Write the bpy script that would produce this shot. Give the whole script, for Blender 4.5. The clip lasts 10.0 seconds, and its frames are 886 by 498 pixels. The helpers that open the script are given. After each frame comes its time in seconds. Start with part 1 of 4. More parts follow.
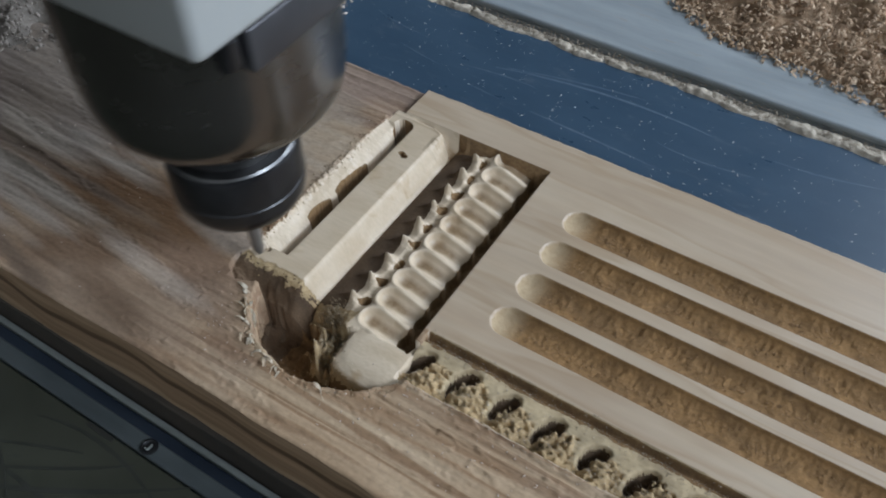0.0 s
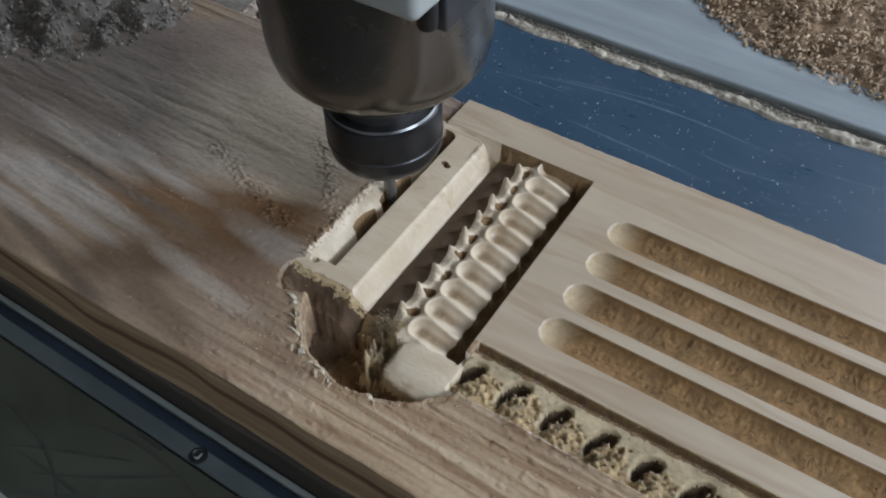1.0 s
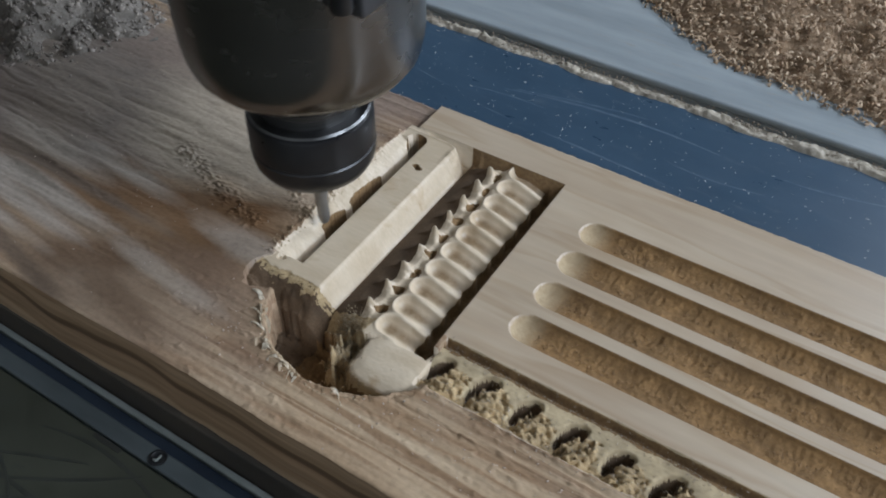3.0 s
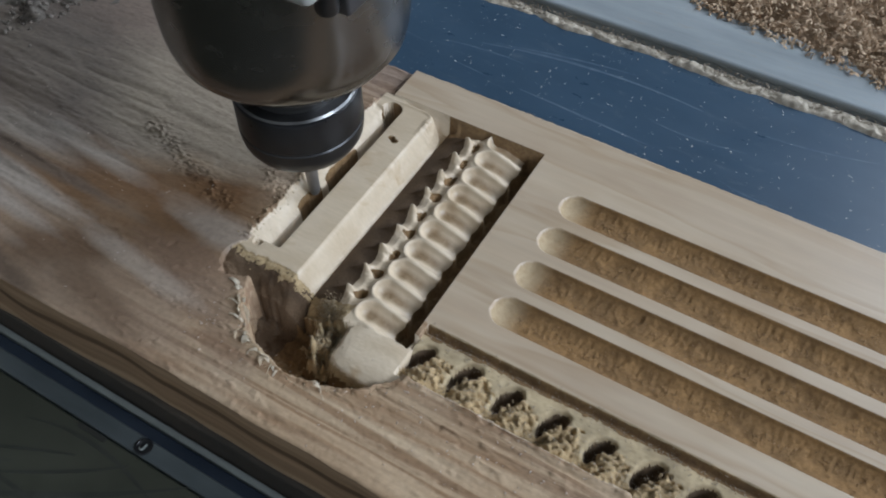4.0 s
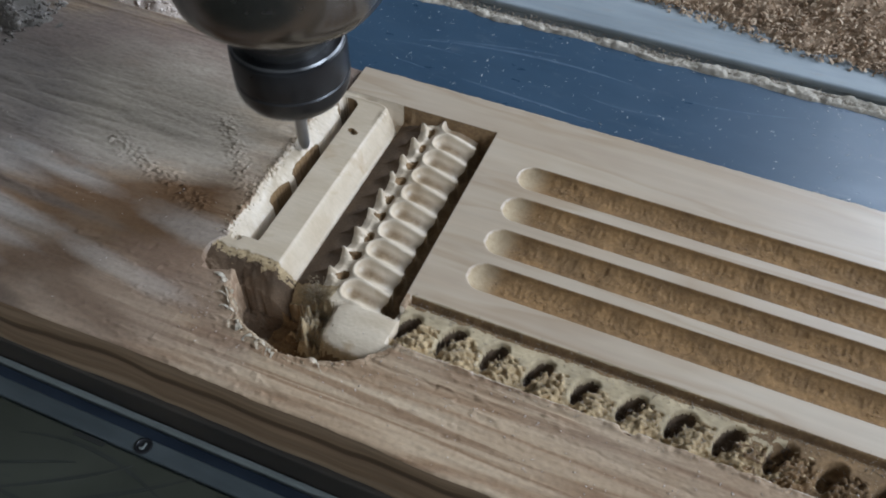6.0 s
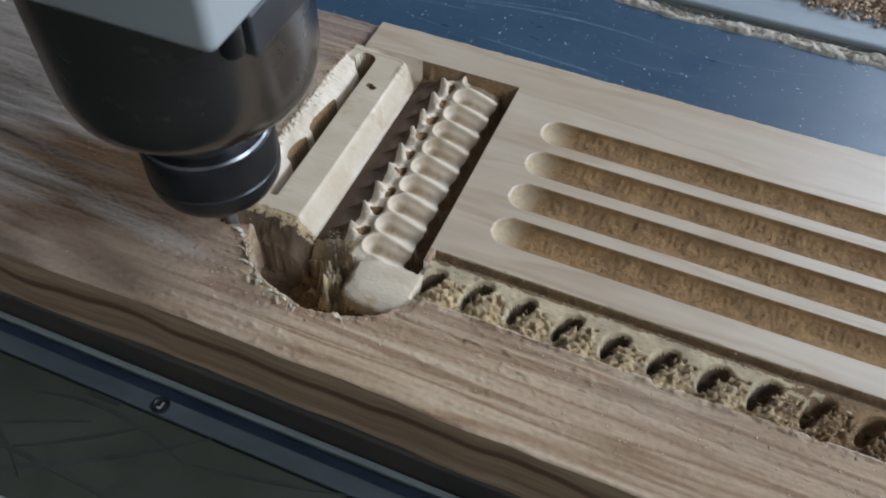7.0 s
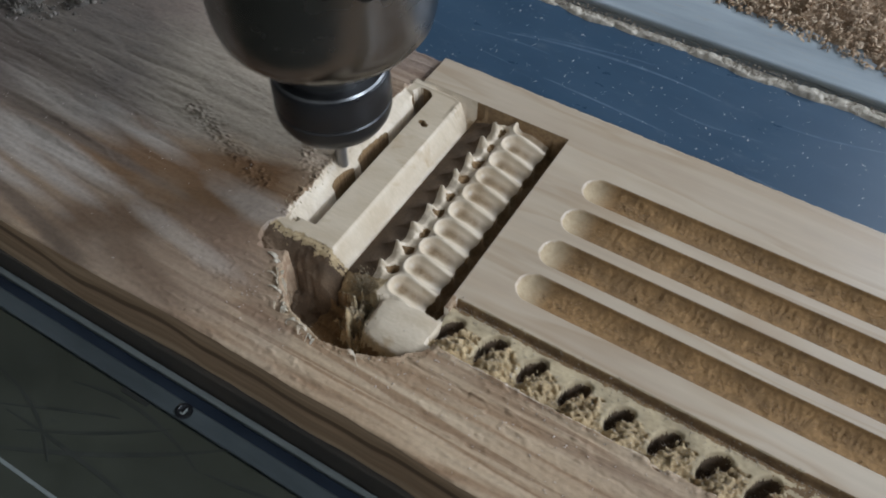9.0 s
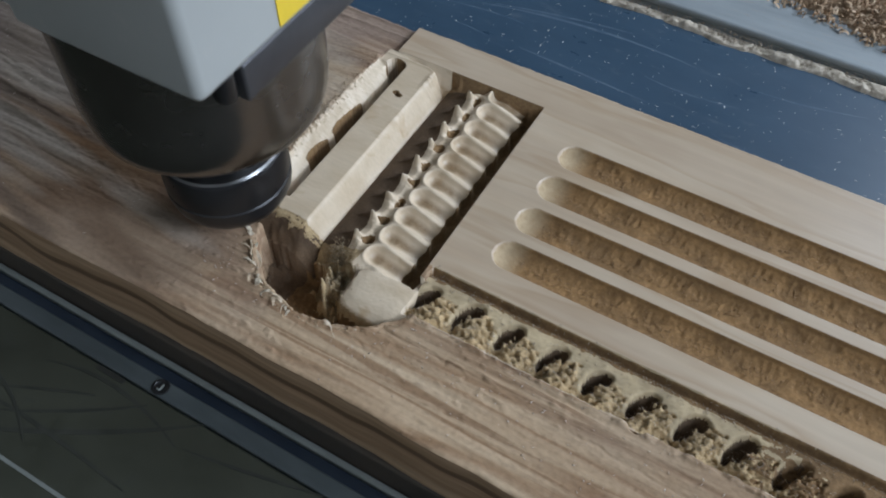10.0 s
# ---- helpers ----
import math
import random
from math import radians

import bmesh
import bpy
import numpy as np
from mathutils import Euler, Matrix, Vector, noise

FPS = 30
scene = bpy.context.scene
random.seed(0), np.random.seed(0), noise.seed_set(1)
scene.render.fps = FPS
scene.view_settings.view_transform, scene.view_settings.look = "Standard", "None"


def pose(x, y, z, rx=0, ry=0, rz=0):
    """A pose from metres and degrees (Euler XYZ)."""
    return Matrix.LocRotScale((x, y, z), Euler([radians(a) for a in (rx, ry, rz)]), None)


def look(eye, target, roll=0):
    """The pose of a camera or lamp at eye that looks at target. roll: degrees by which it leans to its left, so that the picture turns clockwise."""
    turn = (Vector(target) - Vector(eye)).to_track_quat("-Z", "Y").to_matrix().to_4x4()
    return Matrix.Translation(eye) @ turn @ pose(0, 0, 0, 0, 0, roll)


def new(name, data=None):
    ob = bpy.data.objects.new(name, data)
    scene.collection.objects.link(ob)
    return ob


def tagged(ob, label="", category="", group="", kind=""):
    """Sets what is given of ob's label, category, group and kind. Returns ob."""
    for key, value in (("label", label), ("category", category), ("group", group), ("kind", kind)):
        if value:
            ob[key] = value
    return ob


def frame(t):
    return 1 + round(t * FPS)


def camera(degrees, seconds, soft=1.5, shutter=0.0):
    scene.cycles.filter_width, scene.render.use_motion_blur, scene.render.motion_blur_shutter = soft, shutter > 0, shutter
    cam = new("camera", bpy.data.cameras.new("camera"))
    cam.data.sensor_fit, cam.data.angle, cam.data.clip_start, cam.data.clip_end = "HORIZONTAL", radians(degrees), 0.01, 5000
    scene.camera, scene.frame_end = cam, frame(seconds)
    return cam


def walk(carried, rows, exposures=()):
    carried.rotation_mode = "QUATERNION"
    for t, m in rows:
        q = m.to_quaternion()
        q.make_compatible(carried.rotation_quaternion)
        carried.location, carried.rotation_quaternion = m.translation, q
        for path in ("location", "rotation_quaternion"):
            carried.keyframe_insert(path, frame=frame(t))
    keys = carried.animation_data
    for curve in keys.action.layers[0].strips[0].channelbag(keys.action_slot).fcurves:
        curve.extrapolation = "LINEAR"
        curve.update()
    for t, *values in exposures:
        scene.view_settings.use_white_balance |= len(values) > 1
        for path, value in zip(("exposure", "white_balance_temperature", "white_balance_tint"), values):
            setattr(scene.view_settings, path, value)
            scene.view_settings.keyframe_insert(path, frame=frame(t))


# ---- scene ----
# ---- camera and path ----
cam = camera(53.46, 10.0, soft=1.9, shutter=0.2)
PATH = [
    (0, 0.1052, -0.2359, 0.2475, 40.95, 0.81, 32.79),
    (0.2, 0.0994, -0.2383, 0.2505, 41.17, 0.66, 32.99),
    (0.5, 0.0937, -0.2393, 0.2538, 41.57, 0.47, 32.97),
    (0.7, 0.0919, -0.2382, 0.2532, 41.19, 0.64, 32.80),
    (1, 0.0918, -0.2419, 0.2522, 40.84, 1.19, 33.11),
    (1.2, 0.0903, -0.2456, 0.2494, 40.45, 1.28, 32.63),
    (1.5, 0.0899, -0.2499, 0.2472, 40.25, 1.42, 32.55),
    (1.7, 0.0866, -0.2512, 0.2442, 40.56, 0.53, 32.42),
    (2, 0.0907, -0.2433, 0.2460, 40.31, 0.97, 32.58),
    (2.2, 0.0932, -0.2429, 0.2486, 40.51, 0.89, 32.24),
    (2.5, 0.0865, -0.2416, 0.2473, 40.93, 0.47, 31.48),
    (2.7, 0.1011, -0.2501, 0.2301, 44.92, 0.24, 32.31),
    (3.8, 0.1005, -0.2410, 0.2606, 39.21, -0.49, 32.08),
    (4, 0.0916, -0.2295, 0.2495, 38.28, 0.30, 30.69),
    (4.2, 0.0934, -0.2210, 0.2499, 37.40, 0.40, 29.45),
    (4.5, 0.0948, -0.2454, 0.2556, 38.58, -0.62, 27.36),
    (4.7, 0.0851, -0.2590, 0.2601, 38.98, -0.44, 25.28),
    (5, 0.0826, -0.2591, 0.2577, 39.14, -0.51, 23.48),
    (5.2, 0.0842, -0.2595, 0.2557, 39.21, -0.35, 23.31),
    (6.3, 0.0863, -0.2602, 0.2531, 39.56, -0.07, 23.05),
    (6.5, 0.0863, -0.2651, 0.2490, 39.37, -0.30, 22.88),
    (6.7, 0.0873, -0.2574, 0.2464, 38.82, 0.08, 22.94),
    (7, 0.0793, -0.2662, 0.2411, 38.47, -0.08, 23.03),
    (7.1, 0.0797, -0.2650, 0.2445, 38.98, 0.07, 23.20),
    (7.2, 0.0824, -0.2717, 0.2543, 41.27, -0.24, 24.70),
    (7.3, 0.0926, -0.2694, 0.2493, 42.72, -0.69, 27.50),
    (7.4, 0.1174, -0.2572, 0.2442, 43.02, -0.22, 30.45),
    (7.5, 0.1298, -0.2474, 0.2567, 43.00, 0.70, 32.67),
    (7.6, 0.1314, -0.2368, 0.2676, 42.25, 0.76, 35.00),
    (7.7, 0.1232, -0.2256, 0.2720, 40.21, 1.08, 36.47),
    (7.8, 0.1131, -0.2215, 0.2713, 40.01, 0.86, 36.34),
    (7.9, 0.1100, -0.2245, 0.2673, 39.50, 0.65, 35.57),
    (8, 0.1075, -0.2325, 0.2613, 38.85, 0.61, 34.60),
    (8.2, 0.1021, -0.2385, 0.2539, 38.19, 0.12, 33.34),
    (8.5, 0.0972, -0.2434, 0.2528, 37.70, -0.37, 31.66),
    (8.7, 0.0943, -0.2460, 0.2561, 38.10, -0.11, 31.63),
    (9, 0.0934, -0.2448, 0.2582, 37.86, 0.36, 31.79),
    (9.2, 0.0946, -0.2469, 0.2574, 38.19, 0.44, 31.36),
    (9.5, 0.0904, -0.2422, 0.2562, 37.37, 0.37, 30.60),
    (9.7, 0.0947, -0.2390, 0.2531, 36.67, 0.79, 30.21),
    (10, 0.0978, -0.2456, 0.2531, 36.81, 0.21, 30.39),
]
walk(cam, [(t, pose(x, y, z, rx, ry, rz)) for t, x, y, z, rx, ry, rz in PATH], exposures=[
    (0, -0.06, 6390, 12), (4, -0.04, 6420, 12), (4.5, 0.0, 6330, 12), (5, 0.02, 6150, 12), (7, 0.05, 6120, 12), (7.5, 0.0, 6260, 12), (8, -0.05, 6400, 12), (10, -0.04, 6330, 12)])

# ---- daylight: sky outside, workshop windows with their light in the openings, added overhead fill ----
world = bpy.data.worlds.new("sky")
scene.world = world
world.use_nodes = True
sky = world.node_tree.nodes.new("ShaderNodeTexSky")
sky.sky_type, sky.sun_disc = "NISHITA", False
sky.sun_elevation, sky.sun_rotation = radians(38), radians(45)
world.node_tree.links.new(sky.outputs["Color"], world.node_tree.nodes["Background"].inputs["Color"])
world.node_tree.nodes["Background"].inputs["Strength"].default_value = 0.12

WIN_X0, WIN_X1, WIN_Z0, WIN_Z1, WALL_Y = 0.32, 1.36, 0.75, 1.45, 1.45      # north window
EAST_X, EAST_Y0, EAST_Y1, EAST_Z0, EAST_Z1 = 3.20, -0.90, 1.36, 0.95, 2.98       # east window
FILL_X0, FILL_X1, FILL_Y0, FILL_Y1 = 0.92, 1.58, -1.05, -0.30                        # ceiling opening added for fill light


def lamp(name, kind, m, **settings):
    data = bpy.data.lights.new(name, kind)
    for key, value in settings.items():
        setattr(data, key, value)
    ob = new(name, data)
    ob.matrix_world = m
    return ob


COOL = (0.792, 0.905, 1.03)
east_c = (EAST_X + 0.02, -0.05, 2.32)
lamp("east_daylight", "AREA", look(east_c, (-0.02, -0.05, 0.0)), energy=116.0, shape="RECTANGLE",
     size=1.15, size_y=1.1, color=COOL)
east_b = (EAST_X + 0.02, 1.05, 1.50)
lamp("east_daylight_end", "AREA", look(east_b, (-0.02, -0.05, 0.0)), energy=22.0, shape="RECTANGLE",
     size=0.42, size_y=0.42, color=COOL)
main_c = (1.06, WALL_Y + 0.02, 1.05)
lamp("north_daylight", "AREA", look(main_c, (-0.02, -0.05, 0.0)), energy=17.0, shape="RECTANGLE",
     size=0.6, size_y=0.5, color=COOL)
side_c = (0.56, WALL_Y + 0.02, 1.12)
lamp("north_daylight_side", "AREA", look(side_c, (0.05, 0.0, 0.0)), energy=6.0, shape="RECTANGLE",
     size=0.4, size_y=0.6, color=COOL)
# added fill lamp in an unseen ceiling opening
fill_c = ((FILL_X0 + FILL_X1) / 2, (FILL_Y0 + FILL_Y1) / 2, 3.22)
lamp("overhead_fill", "AREA", look(fill_c, (-0.1, -0.05, 0.0)), energy=3.0, shape="RECTANGLE",
     size=0.5, size_y=0.6, color=(0.74, 0.88, 1.0))



# ---- materials ----
def tree(name, rough=0.6, metal=0.0):
    mat = bpy.data.materials.new(name)
    mat.use_nodes = True
    nt = mat.node_tree
    bsdf = nt.nodes["Principled BSDF"]
    bsdf.inputs["Roughness"].default_value = rough
    bsdf.inputs["Metallic"].default_value = metal
    return mat, nt, bsdf


def noise_tex(nt, scale=(1, 1, 1), detail=5.0, rough=0.6, size=1.0, turn=0.0, distortion=0.0):
    """Noise in metres: scale is in features a metre along x, y and z."""
    co = nt.nodes.new("ShaderNodeTexCoord")
    mp = nt.nodes.new("ShaderNodeMapping")
    mp.inputs["Scale"].default_value = scale
    mp.inputs["Rotation"].default_value = (0, 0, turn)
    nt.links.new(co.outputs["Object"], mp.inputs["Vector"])
    no = nt.nodes.new("ShaderNodeTexNoise")
    no.inputs["Scale"].default_value = size
    no.inputs["Detail"].default_value = detail
    no.inputs["Roughness"].default_value = rough
    no.inputs["Distortion"].default_value = distortion
    nt.links.new(mp.outputs["Vector"], no.inputs["Vector"])
    return no.outputs["Fac"]


def ramp(nt, fac, *stops):
    node = nt.nodes.new("ShaderNodeValToRGB")
    els = node.color_ramp.elements
    while len(els) < len(stops):
        els.new(0.5)
    for el, (at, col) in zip(els, stops):
        el.position = at
        el.color = (*col, 1) if len(col) == 3 else col
    nt.links.new(fac, node.inputs["Fac"])
    return node.outputs["Color"]


def mix(nt, fac, a, b, mode="MIX"):
    node = nt.nodes.new("ShaderNodeMix")
    node.data_type, node.blend_type = "RGBA", mode
    for sock, value in ((node.inputs[0], fac), (node.inputs[6], a), (node.inputs[7], b)):
        if isinstance(value, (int, float)):
            sock.default_value = value
        elif isinstance(value, tuple):
            sock.default_value = (*value, 1)
        else:
            nt.links.new(value, sock)
    return node.outputs[2]


def bump(nt, bsdf, height, strength, distance):
    node = nt.nodes.new("ShaderNodeBump")
    node.inputs["Strength"].default_value = strength
    node.inputs["Distance"].default_value = distance
    nt.links.new(height, node.inputs["Height"])
    prev = bsdf.inputs["Normal"]
    if prev.is_linked:
        nt.links.new(prev.links[0].from_socket, node.inputs["Normal"])
    nt.links.new(node.outputs["Normal"], prev)


def grey(v):
    return (v, v, v)


def planed_wood():
    mat, nt, b = tree("planed_wood", 0.42)
    base = ramp(nt, noise_tex(nt, (7, 60, 40), 4, 0.55, 1, 0, 0.6), (0.3, (0.44, 0.342, 0.245)), (0.7, (0.51, 0.417, 0.308)))
    fine = ramp(nt, noise_tex(nt, (14, 260, 120), 4, 0.6, 1, 0.01, 0.5), (0.3, grey(0.93)), (0.65, grey(1.02)))
    mottle = ramp(nt, noise_tex(nt, (22, 45, 30), 3, 0.5), (0.3, (0.93, 0.9, 0.87)), (0.7, (1.05, 1.05, 1.05)))
    figure = ramp(nt, noise_tex(nt, (5, 42, 30), 3, 0.5, 1, 0.03, 0.5), (0.44, grey(1.0)), (0.5, (0.88, 0.83, 0.77)), (0.53, grey(1.0)), (0.62, (0.95, 0.92, 0.89)), (0.68, grey(1.0)))
    col = mix(nt, 1.0, mix(nt, 1.0, mix(nt, 1.0, base, fine, "MULTIPLY"), mottle, "MULTIPLY"), figure, "MULTIPLY")
    nt.links.new(col, b.inputs["Base Color"])
    nt.links.new(ramp(nt, noise_tex(nt, (50, 180, 90), 4), (0.3, grey(0.3)), (0.7, grey(0.42))), b.inputs["Roughness"])
    b.inputs["Specular IOR Level"].default_value = 0.7
    bump(nt, b, noise_tex(nt, (120, 600, 400), 4), 0.12, 0.0003)
    return mat


def blotch(nt, centre, radii, turn, peak=0.75):
    """A soft-edged patch of uneven outline on the wood, from 0 to 0.8."""
    co = nt.nodes.new("ShaderNodeTexCoord")
    mp = nt.nodes.new("ShaderNodeMapping")
    mp.vector_type = "TEXTURE"
    mp.inputs["Location"].default_value = (*centre, 0)
    mp.inputs["Rotation"].default_value = (0, 0, turn)
    mp.inputs["Scale"].default_value = (*radii, 1)
    nt.links.new(co.outputs["Object"], mp.inputs["Vector"])
    length = nt.nodes.new("ShaderNodeVectorMath")
    length.operation = "LENGTH"
    nt.links.new(mp.outputs["Vector"], length.inputs[0])
    add = nt.nodes.new("ShaderNodeMath")
    add.operation = "MULTIPLY_ADD"
    nt.links.new(noise_tex(nt, (28, 80, 60), 5, 0.6), add.inputs[0])
    add.inputs[1].default_value = 0.6
    half = nt.nodes.new("ShaderNodeMath")
    half.operation = "MULTIPLY"
    half.inputs[1].default_value = 0.5
    nt.links.new(length.outputs["Value"], half.inputs[0])
    nt.links.new(half.outputs["Value"], add.inputs[2])
    return ramp(nt, add.outputs["Value"], (0.54, grey(peak)), (0.86, grey(0.0)))


def weathered_wood():
    mat, nt, b = tree("weathered_wood", 0.75)
    base = ramp(nt, noise_tex(nt, (6, 26, 24), 4, 0.5, 1, 0.0, 0.3), (0.32, (0.3, 0.2, 0.118)), (0.5, (0.405, 0.287, 0.178)), (0.68, (0.49, 0.372, 0.246)))
    streak = ramp(nt, noise_tex(nt, (9, 210, 160), 5, 0.65, 1, 0.0, 0.25), (0.36, (0.88, 0.85, 0.82)), (0.58, grey(1.02)))
    lines = ramp(nt, noise_tex(nt, (2.6, 46, 30), 3, 0.5, 1, 0.0, 0.4), (0.45, grey(1.0)), (0.5, (0.6, 0.5, 0.42)), (0.53, grey(1.0)), (0.59, grey(1.0)), (0.62, (0.7, 0.61, 0.54)), (0.66, grey(1.0)))
    thin = ramp(nt, noise_tex(nt, (5, 150, 90), 4, 0.6, 1, 0.015, 0.6), (0.4, (0.62, 0.53, 0.46)), (0.47, grey(1.0)), (0.6, grey(1.04)))
    col = mix(nt, 1.0, mix(nt, 1.0, mix(nt, 1.0, base, lines, "MULTIPLY"), streak, "MULTIPLY"), thin, "MULTIPLY")
    # old dust, stains, the fan of fine dust blown from the cutter, and painted spindle shade
    for centre, radii, turn, peak, tone in (
            # dark left end: wood tone with the spindle's shade painted in
            ((-0.255, -0.090), (0.13, 0.09), 0.0, 0.85, (0.135, 0.106, 0.09)),
            ((-0.205, -0.125), (0.085, 0.036), 0.0, 0.85, (0.145, 0.104, 0.078)),
            ((-0.180, -0.120), (0.080, 0.034), 0.0, 0.75, (0.2, 0.138, 0.09)),
            ((-0.150, -0.137), (0.062, 0.016), -0.1, 0.7, (0.25, 0.165, 0.1)),
            ((-0.200, -0.062), (0.085, 0.045), 0.0, 0.7, (0.17, 0.138, 0.115)),
            # dim grey-brown upper left, part of the same painted shade
            ((-0.215, -0.035), (0.1235, 0.0650), -0.1, 0.8, (0.205, 0.17, 0.142)),
            ((-0.225, -0.078), (0.0585, 0.0130), -0.08, 0.8, (0.15, 0.115, 0.09)),
            # the spindle's shadow on the far edge, as a fixed purple-brown patch
            ((-0.135, 0.002), (0.1040, 0.0286), 0.15, 0.8, (0.215, 0.155, 0.125)),
            ((-0.127, -0.042), (0.0715, 0.0468), -0.2, 0.85, (0.43, 0.355, 0.27)),
            ((-0.105, -0.137), (0.062, 0.024), 0.0, 0.7, (0.25, 0.175, 0.12)),
            ((-0.072, -0.122), (0.028, 0.010), -0.3, 0.8, (0.19, 0.115, 0.068)),
            ((-0.052, -0.133), (0.016, 0.006), -0.2, 0.7, (0.2, 0.12, 0.07)),
            ((-0.108, -0.086), (0.0442, 0.0182), 0.25, 1.0, (0.14, 0.07, 0.027)),
            ((-0.128, -0.104), (0.0650, 0.0169), 0.05, 0.95, (0.14, 0.074, 0.032)),
            ((-0.128, -0.127), (0.0312, 0.0117), 0.5, 0.9, (0.13, 0.075, 0.04)),
            ((-0.110, -0.138), (0.0390, 0.0065), -0.25, 0.75, (0.16, 0.1, 0.06)),
            ((-0.085, -0.113), (0.0286, 0.0117), 0.1, 0.7, (0.2, 0.125, 0.08)),
            ((-0.182, -0.103), (0.0715, 0.0039), -0.03, 0.8, (0.11, 0.08, 0.058)),
            ((-0.160, -0.143), (0.0520, 0.0039), -0.22, 0.8, (0.11, 0.075, 0.05)),
            ((-0.200, -0.091), (0.0442, 0.0059), -0.14, 0.55, (0.36, 0.31, 0.26)),
            ((-0.165, -0.085), (0.0442, 0.0052), -0.13, 0.5, (0.4, 0.355, 0.305)),
            ((-0.180, -0.113), (0.0546, 0.0059), -0.07, 0.55, (0.42, 0.38, 0.33)),
            ((-0.190, -0.122), (0.0585, 0.0052), -0.09, 0.5, (0.4, 0.36, 0.315)),
            ((-0.195, -0.132), (0.0520, 0.0039), -0.1, 0.45, (0.4, 0.36, 0.315)),
            ((-0.100, -0.122), (0.0364, 0.0052), -0.12, 0.6, (0.4, 0.33, 0.265)),
            ((-0.085, -0.094), (0.0312, 0.0078), -0.1, 0.6, (0.38, 0.32, 0.26))):
        col = mix(nt, blotch(nt, centre, radii, turn, peak), col, tone)
    dust = ramp(nt, noise_tex(nt, (16, 26, 20), 4, 0.55, 1, 0.3), (0.52, grey(0)), (0.75, grey(0.3)))
    col = mix(nt, dust, col, (0.36, 0.295, 0.22))
    speck = ramp(nt, noise_tex(nt, (420, 520, 400), 3, 0.6), (0.3, grey(0.86)), (0.5, grey(1.0)), (0.72, grey(1.1)))
    nt.links.new(mix(nt, 1.0, col, speck, "MULTIPLY"), b.inputs["Base Color"])
    bump(nt, b, noise_tex(nt, (24, 330, 300), 5, 0.65), 0.3, 0.0007)
    bump(nt, b, noise_tex(nt, (500, 800, 600), 3, 0.6), 0.2, 0.0004)
    return mat


def side_wood():
    """The plank's long edge: growth lines that swell and dip along it."""
    mat, nt, b = tree("side_grain_wood", 0.7)
    co = nt.nodes.new("ShaderNodeTexCoord")
    xyz = nt.nodes.new("ShaderNodeSeparateXYZ")
    nt.links.new(co.outputs["Object"], xyz.inputs[0])
    swell = nt.nodes.new("ShaderNodeMath")
    swell.operation = "MULTIPLY_ADD"
    nt.links.new(noise_tex(nt, (9, 0, 0), 2, 0.45), swell.inputs[0])
    swell.inputs[1].default_value = 0.055
    nt.links.new(xyz.outputs["Z"], swell.inputs[2])
    line = nt.nodes.new("ShaderNodeCombineXYZ")
    nt.links.new(swell.outputs["Value"], line.inputs["Z"])
    rings = nt.nodes.new("ShaderNodeTexNoise")
    rings.inputs["Scale"].default_value = 95.0
    rings.inputs["Detail"].default_value = 3.0
    nt.links.new(line.outputs["Vector"], rings.inputs["Vector"])
    base = ramp(nt, rings.outputs["Fac"], (0.36, (0.15, 0.085, 0.042)), (0.46, (0.36, 0.225, 0.125)), (0.6, (0.5, 0.345, 0.215)), (0.68, (0.3, 0.185, 0.1)))
    streak = ramp(nt, noise_tex(nt, (25, 300, 500), 4, 0.65), (0.35, grey(0.75)), (0.65, grey(1.05)))
    nt.links.new(mix(nt, 1.0, base, streak, "MULTIPLY"), b.inputs["Base Color"])
    bump(nt, b, noise_tex(nt, (60, 300, 800), 4), 0.4, 0.0006)
    return mat


def along(nt, axis, a, b):
    """0 to 1, softly, as the place goes from a to b metres along an axis."""
    co = nt.nodes.new("ShaderNodeTexCoord")
    xyz = nt.nodes.new("ShaderNodeSeparateXYZ")
    nt.links.new(co.outputs["Object"], xyz.inputs[0])
    rng_node = nt.nodes.new("ShaderNodeMapRange")
    rng_node.interpolation_type = "SMOOTHSTEP"
    rng_node.inputs["From Min"].default_value = a
    rng_node.inputs["From Max"].default_value = b
    nt.links.new(xyz.outputs[axis], rng_node.inputs["Value"])
    return rng_node.outputs["Result"]


def maths(nt, kind, a, b):
    node = nt.nodes.new("ShaderNodeMath")
    node.operation = kind
    for sock, value in zip(node.inputs, (a, b)):
        if isinstance(value, (int, float)):
            sock.default_value = value
        else:
            nt.links.new(value, sock)
    return node.outputs[0]


def tone_over(nt, b, cover, tone):
    """A patchy tone over what the material shows, where cover is above 0."""
    sock = b.inputs["Base Color"]
    under = sock.links[0].from_socket
    patchy = ramp(nt, noise_tex(nt, (420, 420, 420), 4, 0.65), (0.25, grey(0.6)), (0.6, grey(1.0)))
    nt.links.new(mix(nt, mix(nt, 1.0, cover, patchy, "MULTIPLY"), under, tone), sock)


